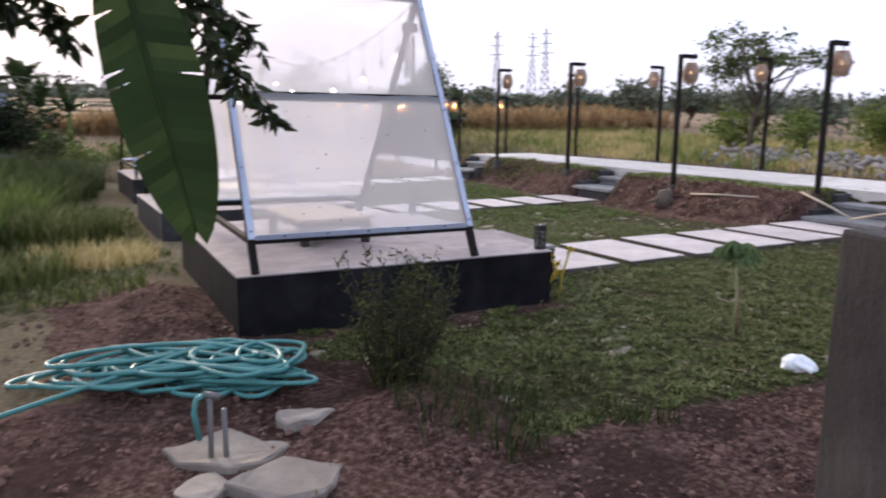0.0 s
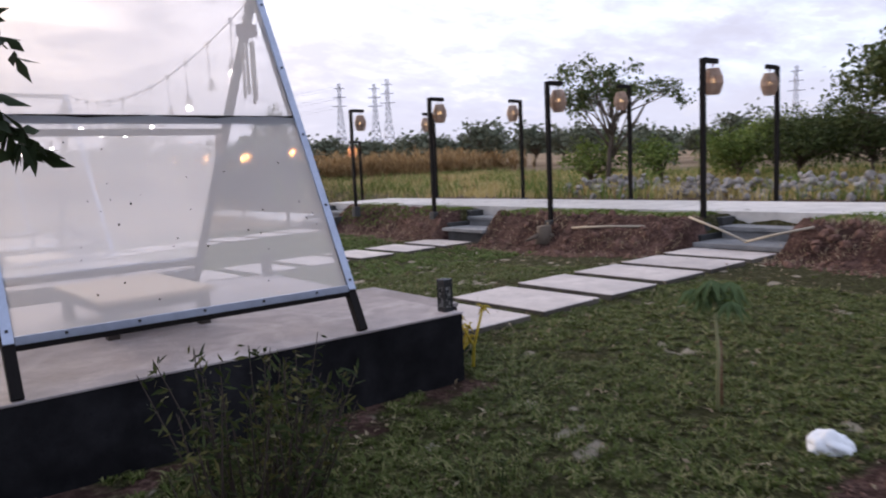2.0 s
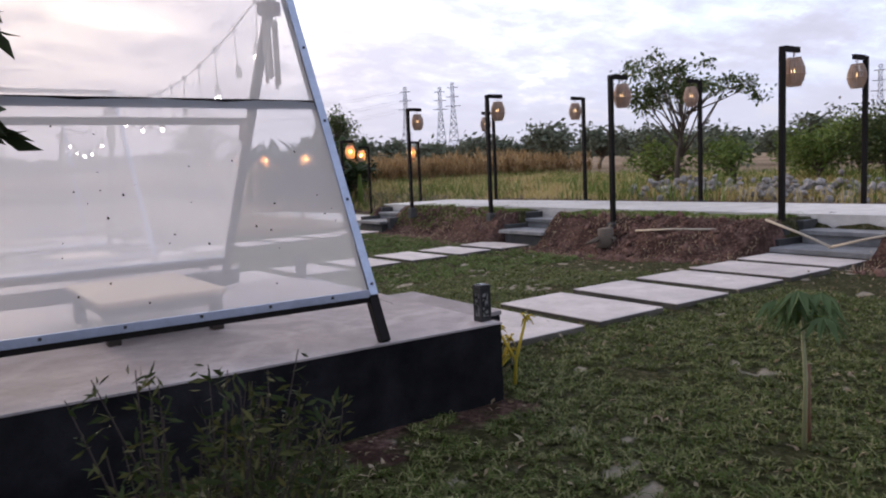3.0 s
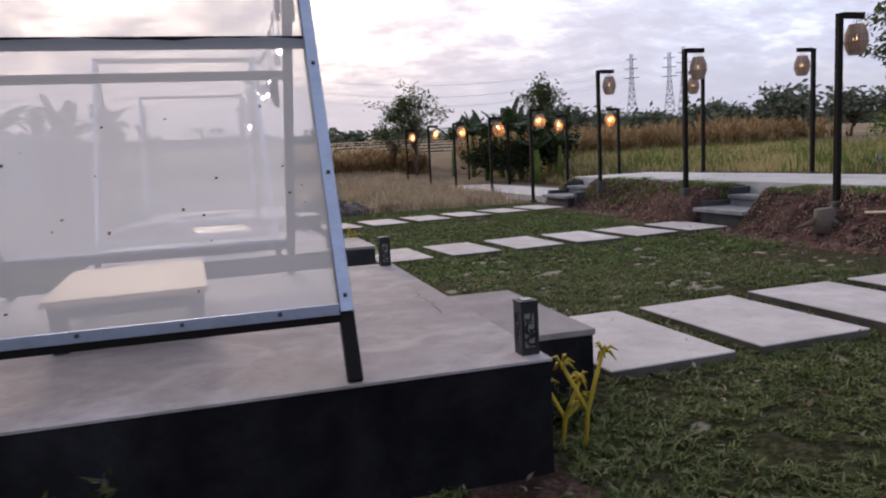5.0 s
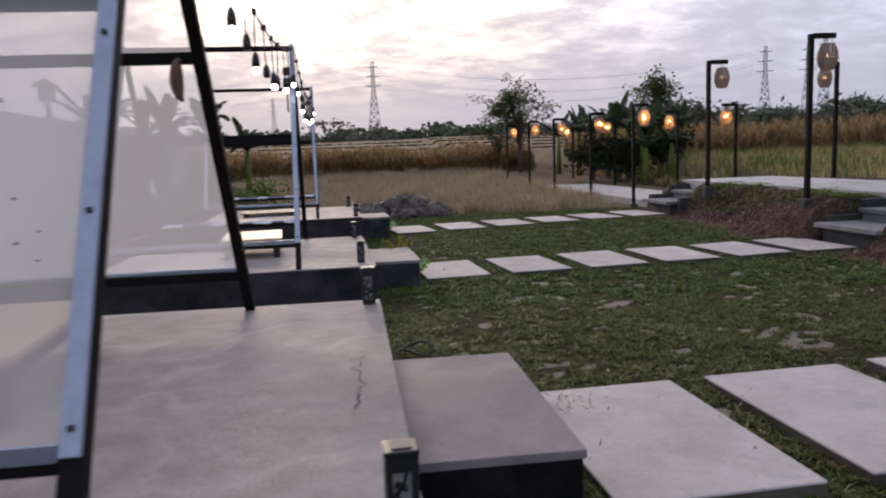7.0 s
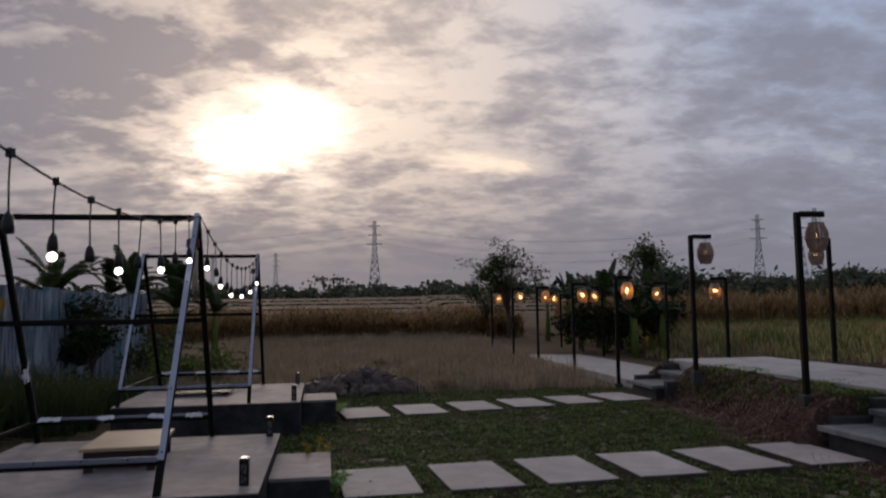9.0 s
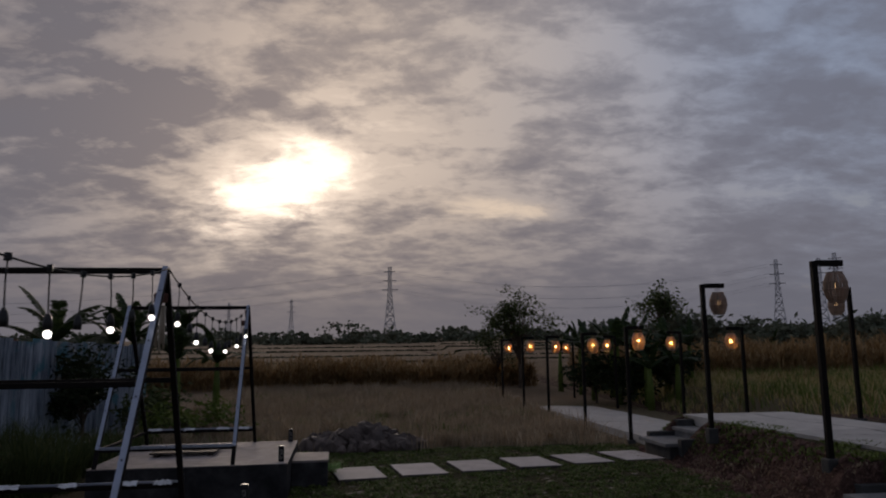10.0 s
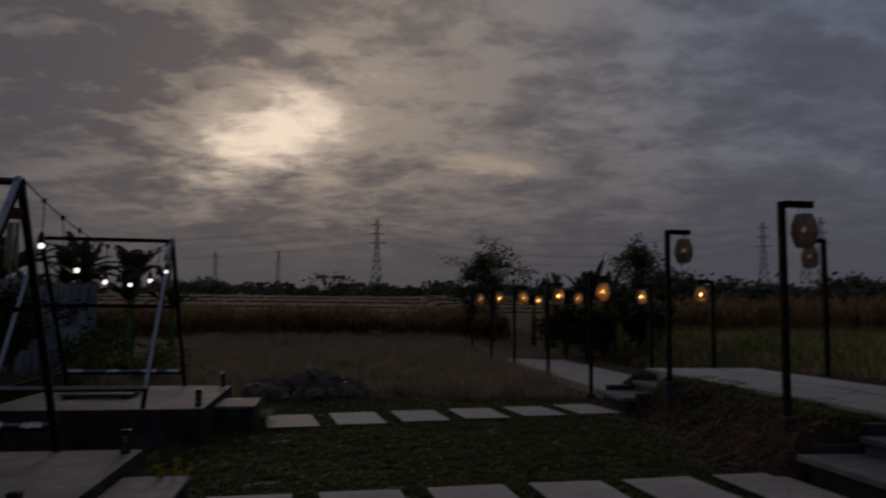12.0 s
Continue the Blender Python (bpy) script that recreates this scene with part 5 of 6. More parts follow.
tree("roadside_tree", "airy tree with dark leaf clumps beyond the walkway", (13.0, 9.4, g(13, 9.4)), 3.8, 2.55, (1.4, 1.4, 1.0), 54, 52, 0.13, M_LEAF, 143, 0.075, 0.13, droop=0.6)
tree("light_bush", "yellow-green bush under the airy tree", (13.4, 10.2, g(13.4, 10.2)), 1.5, 0.85, (1.0, 1.0, 0.75), 45, 30, 0.13, M_BUSH, 144, 0.04, 0.16)
tree("light_bush", "yellow-green sapling bush in the meadow", (13.8, 8.2, g(13.8, 8.2)), 1.2, 0.7, (0.8, 0.8, 0.6), 34, 30, 0.12, M_BUSH, 145, 0.04, 0.15)
for k, (x, y, h, r) in enumerate(((17.6, 8.2, 1.5, 1.4), (18.4, 6.8, 2.0, 1.7), (19.0, 5.0, 2.2, 1.8), (21.5, 9.0, 1.9, 1.6), (20.2, 3.4, 2.3, 1.8))):
    tree("thicket_bush", "dense green thicket bush beyond the rubble", (x, y, g(x, y)), h, h * 0.55, (r, r, h * 0.5), 100, 50, 0.115, M_LEAF if k % 3 else M_BUSH, 150 + k, 0.05, 0.24)
tree("shade_tree", "large dark green spreading tree beyond the rubble", (18.9, 3.1, g(18.9, 3.1)), 4.4, 2.9, (2.2, 2.2, 1.3), 130, 70, 0.20, M_LEAF, 160, 0.13, 0.26, droop=0.6)
tree("shade_tree", "large dark green spreading tree at the meadow edge", (20.5, -1.0, g(20.5, -1)), 4.8, 3.2, (2.6, 2.6, 1.5), 140, 60, 0.20, M_LEAF, 161, 0.13, 0.26, droop=0.6)
tree("brown_bush", "dry brown bush under the spreading tree", (17.2, 0.6, g(17.2, 0.6)), 1.6, 0.8, (1.3, 1.1, 0.8), 60, 30, 0.16, M_CORN, 162, 0.05, 0.2)
MID = np.random.default_rng(33)
for k in range(26):
    az, d = radians(24 + k * 1.9 + MID.uniform(-0.8, 0.8)), MID.uniform(44, 70)
    x, y = d * math.sin(az), d * math.cos(az) - 2
    h = MID.uniform(1.5, 2.9) + 0.008 * d
    if k % 7 == 3:
        banana_plant((x, y, g(x, y)), h * 1.15, 8, 200 + k, "distant banana plant in the hedge")
    else:
        tree("hedge_tree", "distant bushy tree in the hedge line", (x, y, g(x, y)), h, h * 0.6, (1.9, 1.9, h * 0.45), 50, 22, 0.42, M_HAZED_WOOD, 200 + k, 0.12, 0.4, "hedge trees")


def far_woods():
    rng = np.random.default_rng(77)
    pts = []
    for k in range(620):
        az = radians(rng.uniform(-75, 110))
        d = rng.uniform(250, 330)
        x, y = d * math.sin(az), d * math.cos(az)
        h = rng.uniform(2.0, 6.2) * (1.5 if rng.uniform() > 0.92 else 1.0)
        z = ground_z(x, y)
        u = rng.uniform(0, 1, 84)
        out = rng.normal(0, 0.55, (84, 2)).clip(-1, 1) * (h * 1.5 * (1 - 0.72 * u))[:, None]
        c = np.stack([x + out[:, 0], y + out[:, 1], z + h * 0.85 * u], 1)
        pts.append(c)
    me = leaf_cards("far_woods", np.concatenate(pts), 1.5, M_HAZED_WOOD, rng, 0.0, 0.8)
    tagged(new("far_woods", me), "dark line of distant trees along the horizon", "woods", kind="stuff")


far_woods()


# ---------------------------------------------------------------- pylons and wires
def pylon(az, dist, top_el, name="pylon"):
    x, y = dist * math.sin(radians(az)), dist * math.cos(radians(az))
    z0 = ground_z(x, y)
    h = 1.5 + dist * math.tan(radians(top_el)) - z0
    t = thing("pylon", "distant steel lattice power pylon", "pylon", (x, y, z0 - 0.3), -az, "power pylons")
    bm = bmesh.new()
    wid = [(0, 0.10), (0.25, 0.065), (0.5, 0.038), (0.7, 0.024), (1.0, 0.018)]

    def half(f):
        for (f0, w0), (f1, w1) in zip(wid, wid[1:]):
            if f <= f1:
                return h * (w0 + (w1 - w0) * (f - f0) / (f1 - f0))
        return h * wid[-1][1]
    lv = [0, 0.13, 0.25, 0.36, 0.46, 0.55, 0.63, 0.70, 0.77, 0.84, 0.91, 1.0]
    for f0, f1 in zip(lv, lv[1:]):
        a, b = half(f0), half(f1)
        for s, r in ((1, 1), (1, -1), (-1, -1), (-1, 1)):
            s2, r2 = (s, -r) if s == r else (-s, r)
            add_beam(bm, (s * a, r * a, f0 * h), (s * b, r * b, f1 * h), 0.19, None, 0)
            add_beam(bm, (s * a, r * a, f0 * h), (s2 * b, r2 * b, f1 * h), 0.19, None, 0)
            add_beam(bm, (s2 * a, r2 * a, f0 * h), (s * b, r * b, f1 * h), 0.19, None, 0)
            add_beam(bm, (s * b, r * b, f1 * h), (s2 * b, r2 * b, f1 * h), 0.19, None, 0)
    part("lattice", bm, M_HAZED_STEEL, t)
    for f, ln in ((0.70, 0.10), (0.82, 0.085), (0.94, 0.07)):
        part("cross_arm", beam((-ln * h, 0, f * h), (ln * h, 0, f * h), 0.34, None, 0), M_HAZED_STEEL, t)
    return Vector((x, y, z0)), h


PY = [pylon(2.0, 300, 7.2), pylon(30.7, 325, 6.7), pylon(33.4, 330, 6.6), pylon(34.4, 345, 6.9), pylon(64.3, 360, 5.9), pylon(-5.6, 460, 4.7), pylon(-10.2, 480, 4.4)]


def wire(a, b, sag, name_label):
    pts = [Vector(a).lerp(Vector(b), f / 24) - Vector((0, 0, sag * 4 * (f / 24) * (1 - f / 24))) for f in range(25)]
    solo("power_line", tube("power_line", pts, 0.045, M_HAZED_STEEL, 4), M_HAZED_STEEL, name_label, "power line", "power lines")


for f, sag in ((0.70, 9), (0.82, 9), (0.94, 8)):
    for s in (-1, 1):
        a = PY[0][0] + Vector((s * 3, 0, PY[0][1] * f))
        wire(a, PY[1][0] + Vector((s * 3, 0, PY[1][1] * f)), sag, "thin black power line between distant pylons")
        wire(a, Vector((-330, 380, PY[0][1] * f + 5)), sag, "thin black power line crossing the far fields")


# ---------------------------------------------------------------- rubble
def rubble(name, label, spots, mat, seed, size):
    rng = random.Random(seed)
    meshes = []
    for k in range(7):
        bm = bmesh.new()
        bmesh.ops.create_icosphere(bm, subdivisions=2 if "clods" in name else 1, radius=1.0)
        for v in bm.verts:
            d = 1 + 0.45 * noise.noise(v.co * 1.4 + Vector((k * 7.1 + seed, 0, 0)))
            v.co = Vector((v.co.x * d * 1.2, v.co.y * d, v.co.z * d * 0.75))
        meshes.append(finish(bm, "rock", mat))
    heap = thing(name, label, "rubble")
    for x, y, z in spots:
        r = new("rock", meshes[rng.randrange(7)])
        r.parent = heap
        s = size * rng.uniform(0.45, 1.25)
        r.matrix_basis = pose(x, y, z, rng.uniform(0, 360), rng.uniform(0, 360), rng.uniform(0, 360)) @ Matrix.Scale(s, 4)


rr = random.Random(3)
spots = []
for k in range(190):
    a, q = rr.uniform(0, 6.283), math.sqrt(rr.uniform(0, 1))
    x, y = 1.0 + q * 1.25 * math.cos(a), 15.6 + q * 0.7 * math.sin(a)
    spots.append((x, y, g(x, y) + 0.04 + 0.44 * (1 - q) * rr.uniform(0.5, 1)))
rubble("rubble_heap", "low heap of brown broken stone in dry grass", spots, M_RUBBLE, 2, 0.165)
spots = []
for k in range(300):
    y = rr.uniform(1.6, 9.4)
    x = 11.7 + 0.12 * (y - 6) + rr.gauss(0, 0.55)
    spots.append((x, y, g(x, y) + 0.05 + max(0, 0.46 - 0.40 * abs(x - 11.9)) * rr.uniform(0.3, 1.0)))
rubble("rubble_bank", "long bank of pale grey rubble beyond the walkway", spots, M_ROCK, 5, 0.085)
spots = []
for k in range(300):
    y = rr.uniform(-3.0, 13.8)
    f = bank_foot(y)
    if any(a - 0.3 < y < b + 0.3 for a, b in STEPS_Y):
        continue
    x = f + rr.uniform(-0.25, 0.75)
    spots.append((x, y, g(x, y) + 0.01))
M_CLOD = plain("red_clod", (0.145, 0.080, 0.061), 0.95, 0, 0.35, 14, 0.6)
rubble("soil_clods", "loose reddish clods on the soil bank", spots, M_CLOD, 6, 0.048)
spots = []
for k in range(300):
    x, y = rr.uniform(-3.8, 1.6), rr.uniform(-4.2, -2.15)
    if rr.random() < 0.35:
        x, y = rr.uniform(-4.2, -2.5), rr.uniform(-2.2, 1.4)
    spots.append((x, y, g(x, y) + 0.004))
rubble("soil_clods", "loose reddish clods on bare soil", spots, M_CLOD, 7, 0.022)
stump = thing("tree_stump", "weathered tree stump on the soil bank", "stump", (6.0, 5.05, g(6.0, 5.05)), 30)
part("stump_body", joined("stump_body", [tube_arrays([(0, 0, -0.1), (0.01, 0, 0.06), (0, 0.01, 0.2)], [0.17, 0.13, 0.12], 10)], M_TRUNK), M_TRUNK, stump)
for k in range(3):
    part("root", tube("root", [(0.1 * math.cos(k * 2.2), 0.1 * math.sin(k * 2.2), 0.05), (0.34 * math.cos(k * 2.2), 0.34 * math.sin(k * 2.2), -0.03)], [0.05, 0.015], M_TRUNK, 6), M_TRUNK, stump)
for a, b in (((6.18, 2.45, 0.50), (6.12, 1.55, 0.20)), ((6.12, 1.60, 0.20), (6.2, 0.75, 0.42)), ((6.05, 3.1, 0.36), (5.95, 4.4, 0.30))):
    solo("bamboo_cane", tube("bamboo_cane", [a, Vector(a).lerp(Vector(b), 0.5) + Vector((0, 0, 0.01)), b], 0.016, M_STRAW, 7), M_STRAW, "pale bamboo cane lying on the bank", "cane", "bamboo canes")


# ---------------------------------------------------------------- grass
def scatter(name, label, count, x0, x1, y0, y1, height, width, lean, mat, seed, keep):
    rng = np.random.default_rng(seed)
    xs, ys = rng.uniform(x0, x1, count), rng.uniform(y0, y1, count)
    pos = [(x, y, ground_z(x, y) - 0.008) for x, y in zip(xs, ys) if keep(x, y)]
    pos = np.array(pos)
    k = len(pos)
    patch = np.array([0.75 + 0.5 * noise.noise((p[0] * 0.9, p[1] * 0.9, seed)) for p in pos])
    me = blades(name, pos, height * rng.uniform(0.5, 1.2, k) * patch, width, lean, mat, rng)
    tagged(new(name, me), label, "grass", kind="stuff")


def on_lawn(x, y):
    c = cover(x, y)
    if c[1] > 0.45 or c[0] < 0.4 + 0.3 * noise.noise((x * 3, y * 3, 7)):
        return False
    if -2.55 < x < 0.03 and 0 < y < 2.75 or sand(x, y) > 0.45:
        return False
    return noise.noise((x * 2.1, y * 1.7, 1.5)) + 0.6 * noise.noise((x * 6, y * 6, 3.5)) + 0.6 * noise.noise((x * 12, y * 12, 5)) > (-0.38 if y > 2.4 else -0.46)


def tufts(name, label, count, per, x0, x1, y0, y1, reach, height, width, mat, seed, keep):
    """Lawn of creeping tufts: blades that spread outward from many small centres, with bare gaps between."""
    rng = np.random.default_rng(seed)
    xs, ys = rng.uniform(x0, x1, count), rng.uniform(y0, y1, count)
    cs = np.array([(x, y, ground_z(x, y) - 0.006) for x, y in zip(xs, ys) if keep(x, y)])
    size = np.repeat(rng.uniform(0.55, 1.35, len(cs)), per)
    pos = np.repeat(cs, per, 0)
    k = len(pos)
    a, q = rng.uniform(0, 2 * math.pi, k), reach * np.sqrt(rng.uniform(0, 1, k)) * size
    pos[:, 0] += q * np.cos(a)
    pos[:, 1] += q * np.sin(a)
    me = blades(name, pos, height * size * rng.uniform(0.5, 1.2, k), width, 1.25, mat, rng)
    tagged(new(name, me), label, "grass", kind="stuff")


tufts("turf", "short creeping green lawn in small tufts", 27000, 11, -2.6, 4.2, -2.3, 4.8, 0.024, 0.038, 0.0048, M_TURF, 301, on_lawn)
tufts("turf", "short green lawn tufts farther off", 13000, 12, -0.4, 6.2, 4.8, 15.2, 0.036, 0.045, 0.009, M_FRESH, 302, on_lawn)
scatter("weeds", "taller weeds at the edge of the lawn", 1300, -2.1, -0.8, -2.3, -1.2, 0.20, 0.004, 0.7, M_HERB, 303, lambda x, y: noise.noise((x * 2, y * 2, 8)) > -0.1)
scatter("verge_grass", "green weeds along the walkway edge", 16000, 6.45, 7.6, -4, 14.6, 0.09, 0.012, 0.9, M_BUSH, 304, lambda x, y: noise.noise((x * 1.5, y * 1.1, 5)) > -0.2 and not any(a - 0.2 < y < b + 0.2 for a, b in STEPS_Y))
scatter("dry_grass", "tall dry straw-coloured grass", 42000, -4.5, 7.2, 14.9, 37, 0.42, 0.009, 0.6, M_DRY, 305, lambda x, y: not (6.3 < x < 8.5 and y > 14.8) and ((x - 1) / 1.35) ** 2 + ((y - 15.6) / 0.8) ** 2 > 1 and (y > 15.6 or noise.noise((x * 2, y * 2, 1)) > 0))
scatter("meadow", "yellow-green meadow grass beyond the walkway", 42000, 9.9, 26, -6, 30, 0.42, 0.011, 0.7, M_MEADOW, 306, lambda x, y: x > 10.3 + 0.6 * noise.noise((0, y, 3)) and noise.noise((x * 0.6, y * 0.6, 2)) > -0.3)
scatter("rough_grass", "rough green grass left of the platforms", 9000, -5.0, -2.5, 1.4, 9.5, 0.12, 0.009, 0.8, M_TURF, 307, lambda x, y: noise.noise((x * 1.3, y * 1.3, 6)) > -0.25 and not (x > -2.6 and (y < 2.8 or y > 4.8)))
scatter("bank_grass", "sparse dry grass on the soil bank", 9000, 5.5, 6.7, -4, 14.4, 0.09, 0.006, 0.8, M_DRY, 308, lambda x, y: noise.noise((x * 2, y * 1.2, 9)) > 0.0)


def corn(name, label, count, x0, x1, y0, y1, h, seed):
    rng = np.random.default_rng(seed)
    rows = np.round(rng.uniform(y0, y1, count) / 0.8) * 0.8
    xs = rng.uniform(x0, x1, count)
    pos, hh, ww = [], [], []
    for x, y in zip(xs, rows):
        if noise.noise((x * 0.7, y * 0.5, 8)) < -0.32:
            continue
        z = ground_z(x, y)
        s = h * rng.uniform(0.45, 1.45) * (1 + 0.3 * noise.noise((x * 0.4, y * 0.4, 1)))
        pos.append((x, y, z)), hh.append(s), ww.append(0.02)
        for f in rng.uniform(0.2, 0.8, 5):
            pos.append((x, y, z + s * f)), hh.append(s * 0.38), ww.append(0.035)
    pos, hh, ww = np.array(pos), np.array(hh), np.array(ww)
    lean = np.where(ww < 0.03, 0.15, 1.3)
    me = blades(name, pos, hh, ww, lean, M_CORN, rng)
    tagged(new(name, me), label, "corn", kind="stuff")


corn("dry_corn", "broken rows of dry reddish brown corn stalks", 8500, -30, 9, 34, 41, 1.0, 310)
corn("dry_corn", "dry corn stalks behind the meadow", 2600, 11, 30, 29, 37, 1.1, 311)


# ---------------------------------------------------------------- field bunds
for k, (y, x0, x1, h) in enumerate(((56, -60, 30, 0.35), (70, -90, 40, 0.4), (92, -110, 60, 0.5), (125, -150, 90, 0.7), (170, -200, 150, 0.9))):
    rng = np.random.default_rng(400 + k)
    n = 1500
    xs = rng.uniform(x0, x1, n)
    ys = y + rng.normal(0, 0.4, n) + 0.04 * xs
    pos = np.array([(a, b, ground_z(a, b) - 0.02) for a, b in zip(xs, ys)])
    me = blades("field_bund", pos, 0.40 * h * rng.uniform(0.5, 1.2, n), 0.22 + 0.002 * y, 0.6, M_DARKLEAF, rng)
    tagged(new("field_bund", me), "dark grassy bund across the far fields", "grass", kind="stuff")


# ---------------------------------------------------------------- small marks
def crack(name, pts, width, z, parent, label):
    """A thin dark crack line lying on a slab."""
    bm = bmesh.new()
    rng = random.Random(len(pts) + int(100 * abs(pts[0][0])))
    rows = []
    for (x0, y0), (x1, y1) in zip(pts, pts[1:]):
        for k in range(8):
            f = k / 8
            x, y = x0 + (x1 - x0) * f + rng.gauss(0, 0.012), y0 + (y1 - y0) * f + rng.gauss(0, 0.012)
            w = width * rng.uniform(0.3, 1.2)
            d = Vector((x1 - x0, y1 - y0)).normalized()
            rows.append((bm.verts.new((x - d.y * w, y + d.x * w, z)), bm.verts.new((x + d.y * w, y - d.x * w, z))))
    for a, b in zip(rows, rows[1:]):
        bm.faces.new((a[0], b[0], b[1], a[1]))
    solo(name, bm, M_CRACK, label, "crack", kind="structure")


M_CRACK = plain("crack_dirt", (0.03, 0.027, 0.024), 0.95)
crack("walkway_crack", [(8.5, 14.6), (8.35, 12.8), (8.55, 11.0), (8.4, 9.4), (8.6, 7.6), (8.45, 5.6)], 0.016, 0.5185, None, "long dark crack along the walkway concrete")
crack("walkway_crack", [(7.7, 10.2), (8.2, 10.0), (8.55, 10.3)], 0.012, 0.5185, None, "short dark crack across the walkway concrete")
crack("platform_crack", [(-0.16, 0.92), (-0.12, 1.15), (-0.15, 1.38), (-0.11, 1.55)], 0.003, 0.4625, None, "hairline crack in the platform concrete")

# insects and dirt stuck to the front sheet
rng = random.Random(17)
bm = bmesh.new()
for k in range(34):
    f = rng.uniform(0.06, 0.55) ** 1.2
    z = 0.24 + 1.83 * f
    x = rng.uniform(-1.66, -0.12)
    y = 1.09 * z / 2.07 - 0.033
    r = rng.uniform(0.0016, 0.0042)
    add_box(bm, (x - r, y - 0.002, z - r * rng.uniform(0.6, 2.0)), (x + r, y + 0.002, z + r), 0)
specks = solo("sheet_specks", bm, M_CRACK, "dark specks of dirt stuck on the plastic sheet", "dirt", kind="stuff")
specks.matrix_basis = pose(-0.675, 0.02, P1["z"])


# fallen leaves and straw on lawn and soil
rng = np.random.default_rng(88)
xs, ys = rng.uniform(-3.6, 6.0, 5200), rng.uniform(-4.2, 14.5, 5200)
spots = np.array([(x, y, ground_z(x, y) + 0.012 + rng.uniform(0, 0.03)) for x, y in zip(xs, ys) if not (-2.6 < x < 0.6 and (-0.05 < y < 2.8 or 4.8 < y < 7.6 or 10.2 < y < 13.1)) and noise.noise((x * 0.8, y * 0.8, 12)) > -0.15])
me = leaf_cards("leaf_litter", spots, 0.038, M_LITTER, rng, 0.0, 0.4)
tagged(new("leaf_litter", me), "dry fallen leaves scattered over lawn and soil", "leaf litter", kind="stuff")

scatter("straw", "dry yellowed blades in the lawn", 20000, -1.6, 6.0, -2.2, 14.8, 0.05, 0.009, 1.5, M_DRY, 320, lambda x, y: cover(x, y)[0] > 0.6 and noise.noise((x * 1.6, y * 3.4, 14)) + 0.5 * noise.noise((x * 8, y * 8, 15)) > 0.24)
scatter("green_tussocks", "green tussocks among the dry grass", 16000, -4.5, 6.2, 15.2, 34, 0.36, 0.010, 0.8, M_BUSH, 321, lambda x, y: noise.noise((x * 0.5, y * 0.35, 15)) > 0.12)
scatter("seed_grass", "tall pale seed-headed grass", 9000, -4.5, 6.2, 16.0, 34, 0.72, 0.006, 0.4, M_DRY, 322, lambda x, y: noise.noise((x * 0.4, y * 0.5, 16)) > 0.0)
scatter("bank_litter", "dry roots and straw on the bank", 4200, 5.4, 6.7, -3, 14.3, 0.05, 0.005, 2.2, M_DRY, 323, lambda x, y: noise.noise((x * 3, y * 2, 17)) > -0.1)


# crumbs of broken soil, and taller clumps in the dry field
def crumbs(name, label, spots, size, mat, seed):
    rng = np.random.default_rng(seed)
    k = len(spots)
    corner = np.array([(x, y, z) for z in (-1, 1) for y in (-1, 1) for x in (-1, 1)], float)
    s = (size * rng.uniform(0.3, 1.3, k) ** 1.5)[:, None, None]
    v = np.array(spots)[:, None, :] + (corner[None] * np.array((1, 1, 0.7)) + rng.normal(0, 0.38, (k, 8, 3))) * s
    faces = np.array([(0, 2, 3, 1), (4, 5, 7, 6), (0, 1, 5, 4), (1, 3, 7, 5), (3, 2, 6, 7), (2, 0, 4, 6)])
    q = (np.arange(k)[:, None, None] * 8 + faces[None]).reshape(-1, 4)
    tagged(new(name, array_mesh(name, v.reshape(-1, 3), q, mat)), label, "soil", kind="stuff")


rng = random.Random(91)
spots = []
while len(spots) < 5200:
    x, y = (rng.uniform(-4.2, 1.8), rng.uniform(-4.4, -1.9)) if rng.random() < 0.65 else (rng.uniform(-4.2, -2.5), rng.uniform(-2.2, 1.6))
    if cover(x, y)[1] > 0.4 and noise.noise((x * 2.2, y * 2.2, 5)) > -0.25:
        spots.append((x, y, ground_z(x, y) + 0.004))
crumbs("soil_crumbs", "crumbs of reddish soil on the bare ground", spots, 0.0065, M_CLOD, 92)
spots = []
while len(spots) < 5200:
    y = rng.uniform(-3, 14.2)
    x = bank_foot(y) + rng.uniform(-0.4, 0.95)
    if not any(a - 0.15 < y < b + 0.15 for a, b in STEPS_Y):
        spots.append((x, y, ground_z(x, y) + 0.006))
crumbs("bank_crumbs", "crumbs of reddish soil on the bank", spots, 0.013, M_CLOD, 93)
scatter("field_clumps", "taller pale clumps in the dry field", 90000, -4.5, 6.2, 15.4, 33, 0.62, 0.010, 0.7, M_DRY, 324, lambda x, y: noise.noise((x * 1.9, y * 1.3, 19)) > 0.34)
scatter("meadow_weeds", "green weeds in patches across the meadow", 30000, 10.2, 26, -5, 30, 0.60, 0.014, 0.6, M_BUSH, 326, lambda x, y: noise.noise((x * 0.45, y * 0.45, 23)) + 0.4 * noise.noise((x * 1.6, y * 1.6, 24)) > 0.06)
scatter("meadow_stubble", "brown dead stalks in patches across the meadow", 14000, 10.2, 26, -5, 30, 0.55, 0.010, 0.5, M_CORN, 327, lambda x, y: noise.noise((x * 0.5, y * 0.5, 27)) + 0.4 * noise.noise((x * 1.6, y * 1.6, 28)) > 0.20)
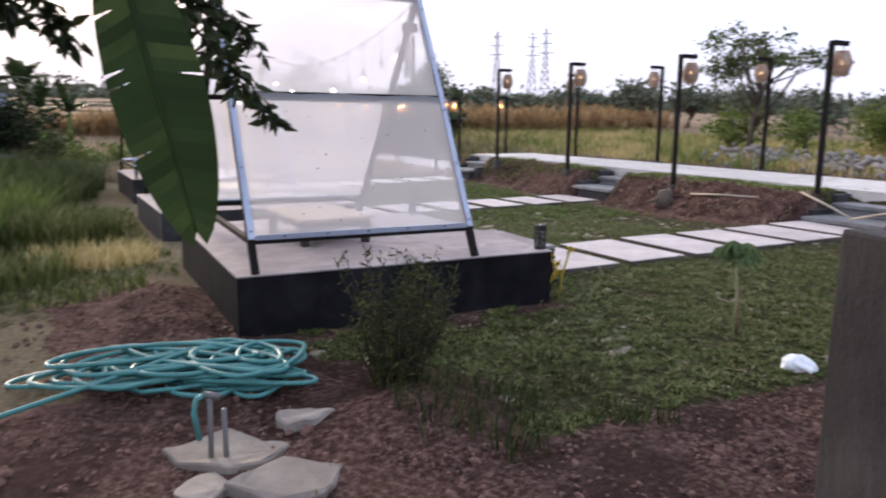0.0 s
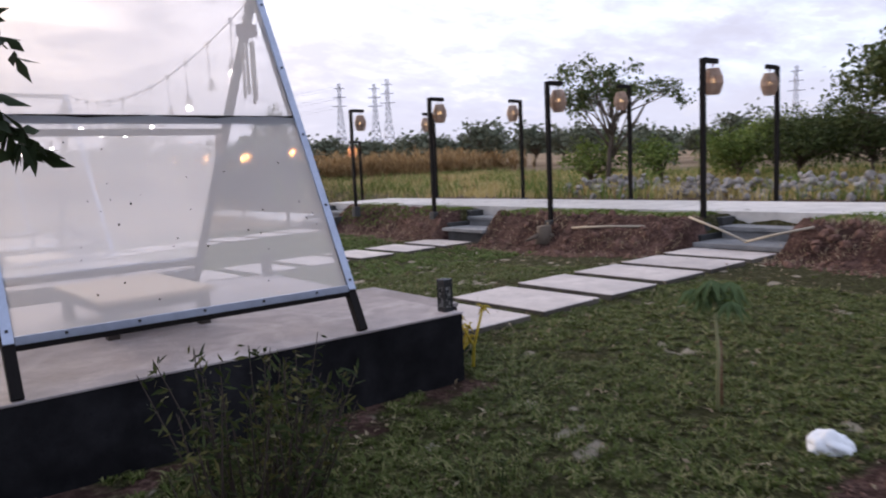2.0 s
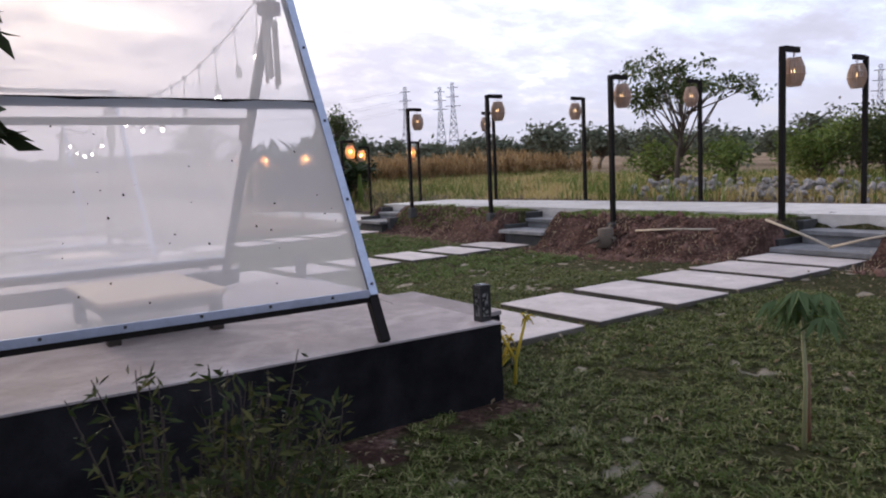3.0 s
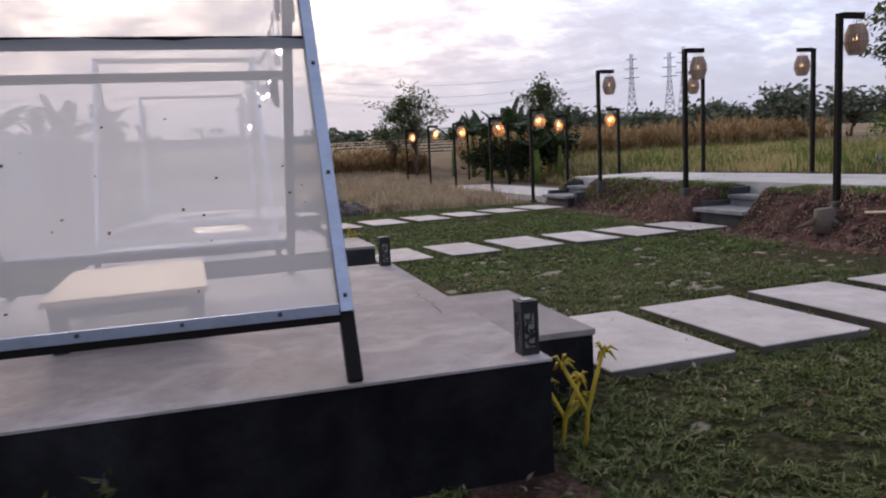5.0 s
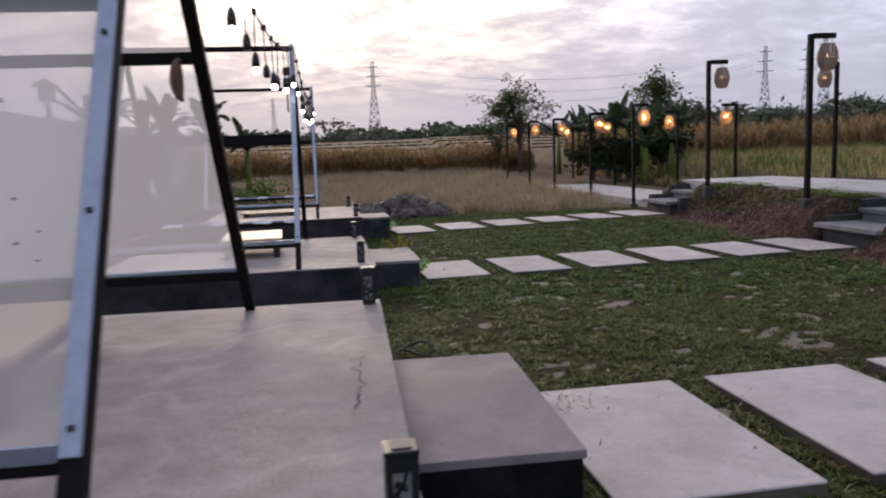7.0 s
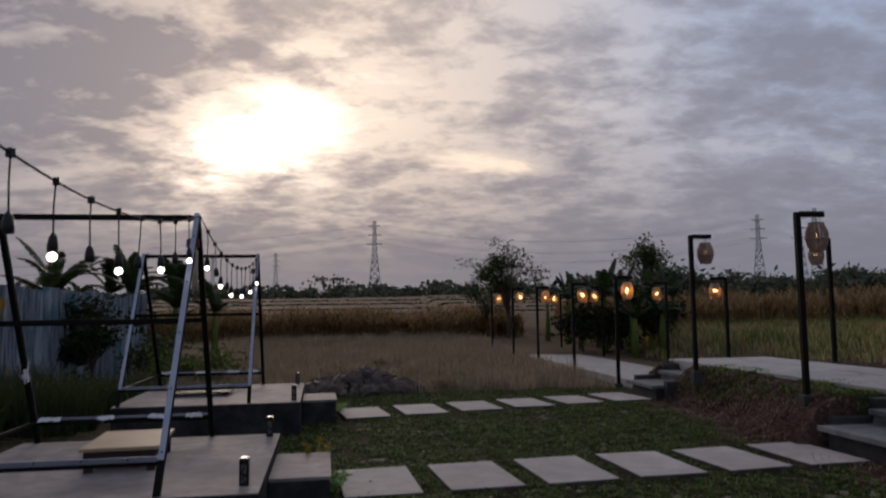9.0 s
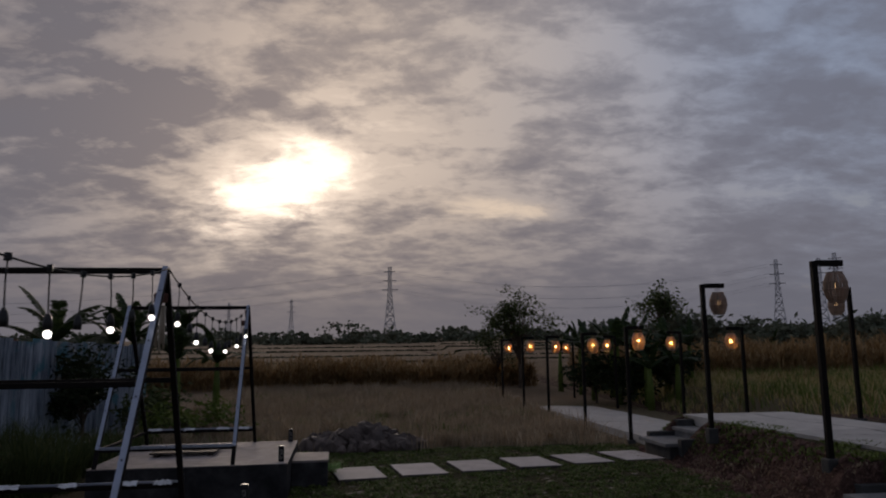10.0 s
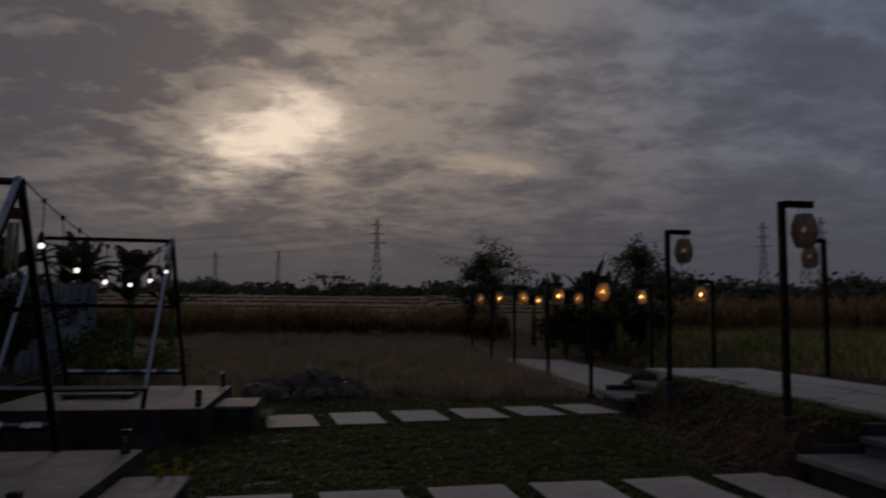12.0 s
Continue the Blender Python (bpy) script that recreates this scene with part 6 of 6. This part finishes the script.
scatter("tuft_grass", "small raised tufts in the lawn", 26000, -1.6, 5.8, -2.2, 14.6, 0.085, 0.006, 0.9, M_TURF, 325, lambda x, y: on_lawn(x, y) and noise.noise((x * 5, y * 5, 21)) > 0.24)


# torn plastic left on the bare frames
def torn_plastic(at, size, seed, label):
    bm = bmesh.new()
    bmesh.ops.create_grid(bm, x_segments=14, y_segments=6, size=0.5)
    for v in bm.verts:
        q = noise.noise_vector(Vector((v.co.x * 5, v.co.y * 5, seed))) * 0.30
        v.co = Vector((v.co.x * size[0] + q.x * 0.1, (v.co.y + q.y) * size[1] * 0.6, (v.co.y * 0.5 + q.z) * size[2]))
    solo("torn_plastic", bm, M_WHITE, label, "plastic", "plastic remnants", smooth=True).matrix_basis = pose(*at)


for p, (o, m), dep in ((P2, TENTS[1], 2.58), (P3, TENTS[2], 2.70)):
    for k, f in enumerate((0.12, 0.32, 0.62, 0.93)):
        q = m @ Vector((-0.65 - 1.7 * f, 0.02 + dep * 0.95, 0.26))
        torn_plastic((q.x, q.y, q.z - 0.015), (0.16 + 0.05 * (k % 2), 0.07, 0.07), 3 * k + p["at"][1], "torn white plastic caught on the frame rail")
q = TENTS[1][1] @ Vector((-2.36, 2.2, 0.75))
torn_plastic((q.x, q.y, q.z), (0.05, 0.05, 0.36), 5.0, "torn white plastic strip on the frame leg")

# a dark coil of wire on the lawn and straw on the first stone
ring = [(0.22 + 0.10 * math.cos(a), 3.14 + 0.12 * math.sin(a), ground_z(0.22, 3.14) + 0.055 + 0.02 * math.sin(2 * a)) for a in [2 * math.pi * k / 24 for k in range(40)]]
solo("wire_coil", tube("wire_coil", ring, 0.007, M_CABLE, 6), M_CABLE, "dark coil of wire on the grass by the step", "wire")
rng = np.random.default_rng(90)
spots = np.stack([rng.normal(0.82, 0.08, 90), rng.normal(1.86, 0.09, 90), np.full(90, 0.092)], 1)
me = leaf_cards("dry_straw", spots, 0.03, M_CORN, rng, 0.0, 0.15)
tagged(new("dry_straw", me), "brown dry straw scattered on a stepping stone", "straw", kind="stuff")
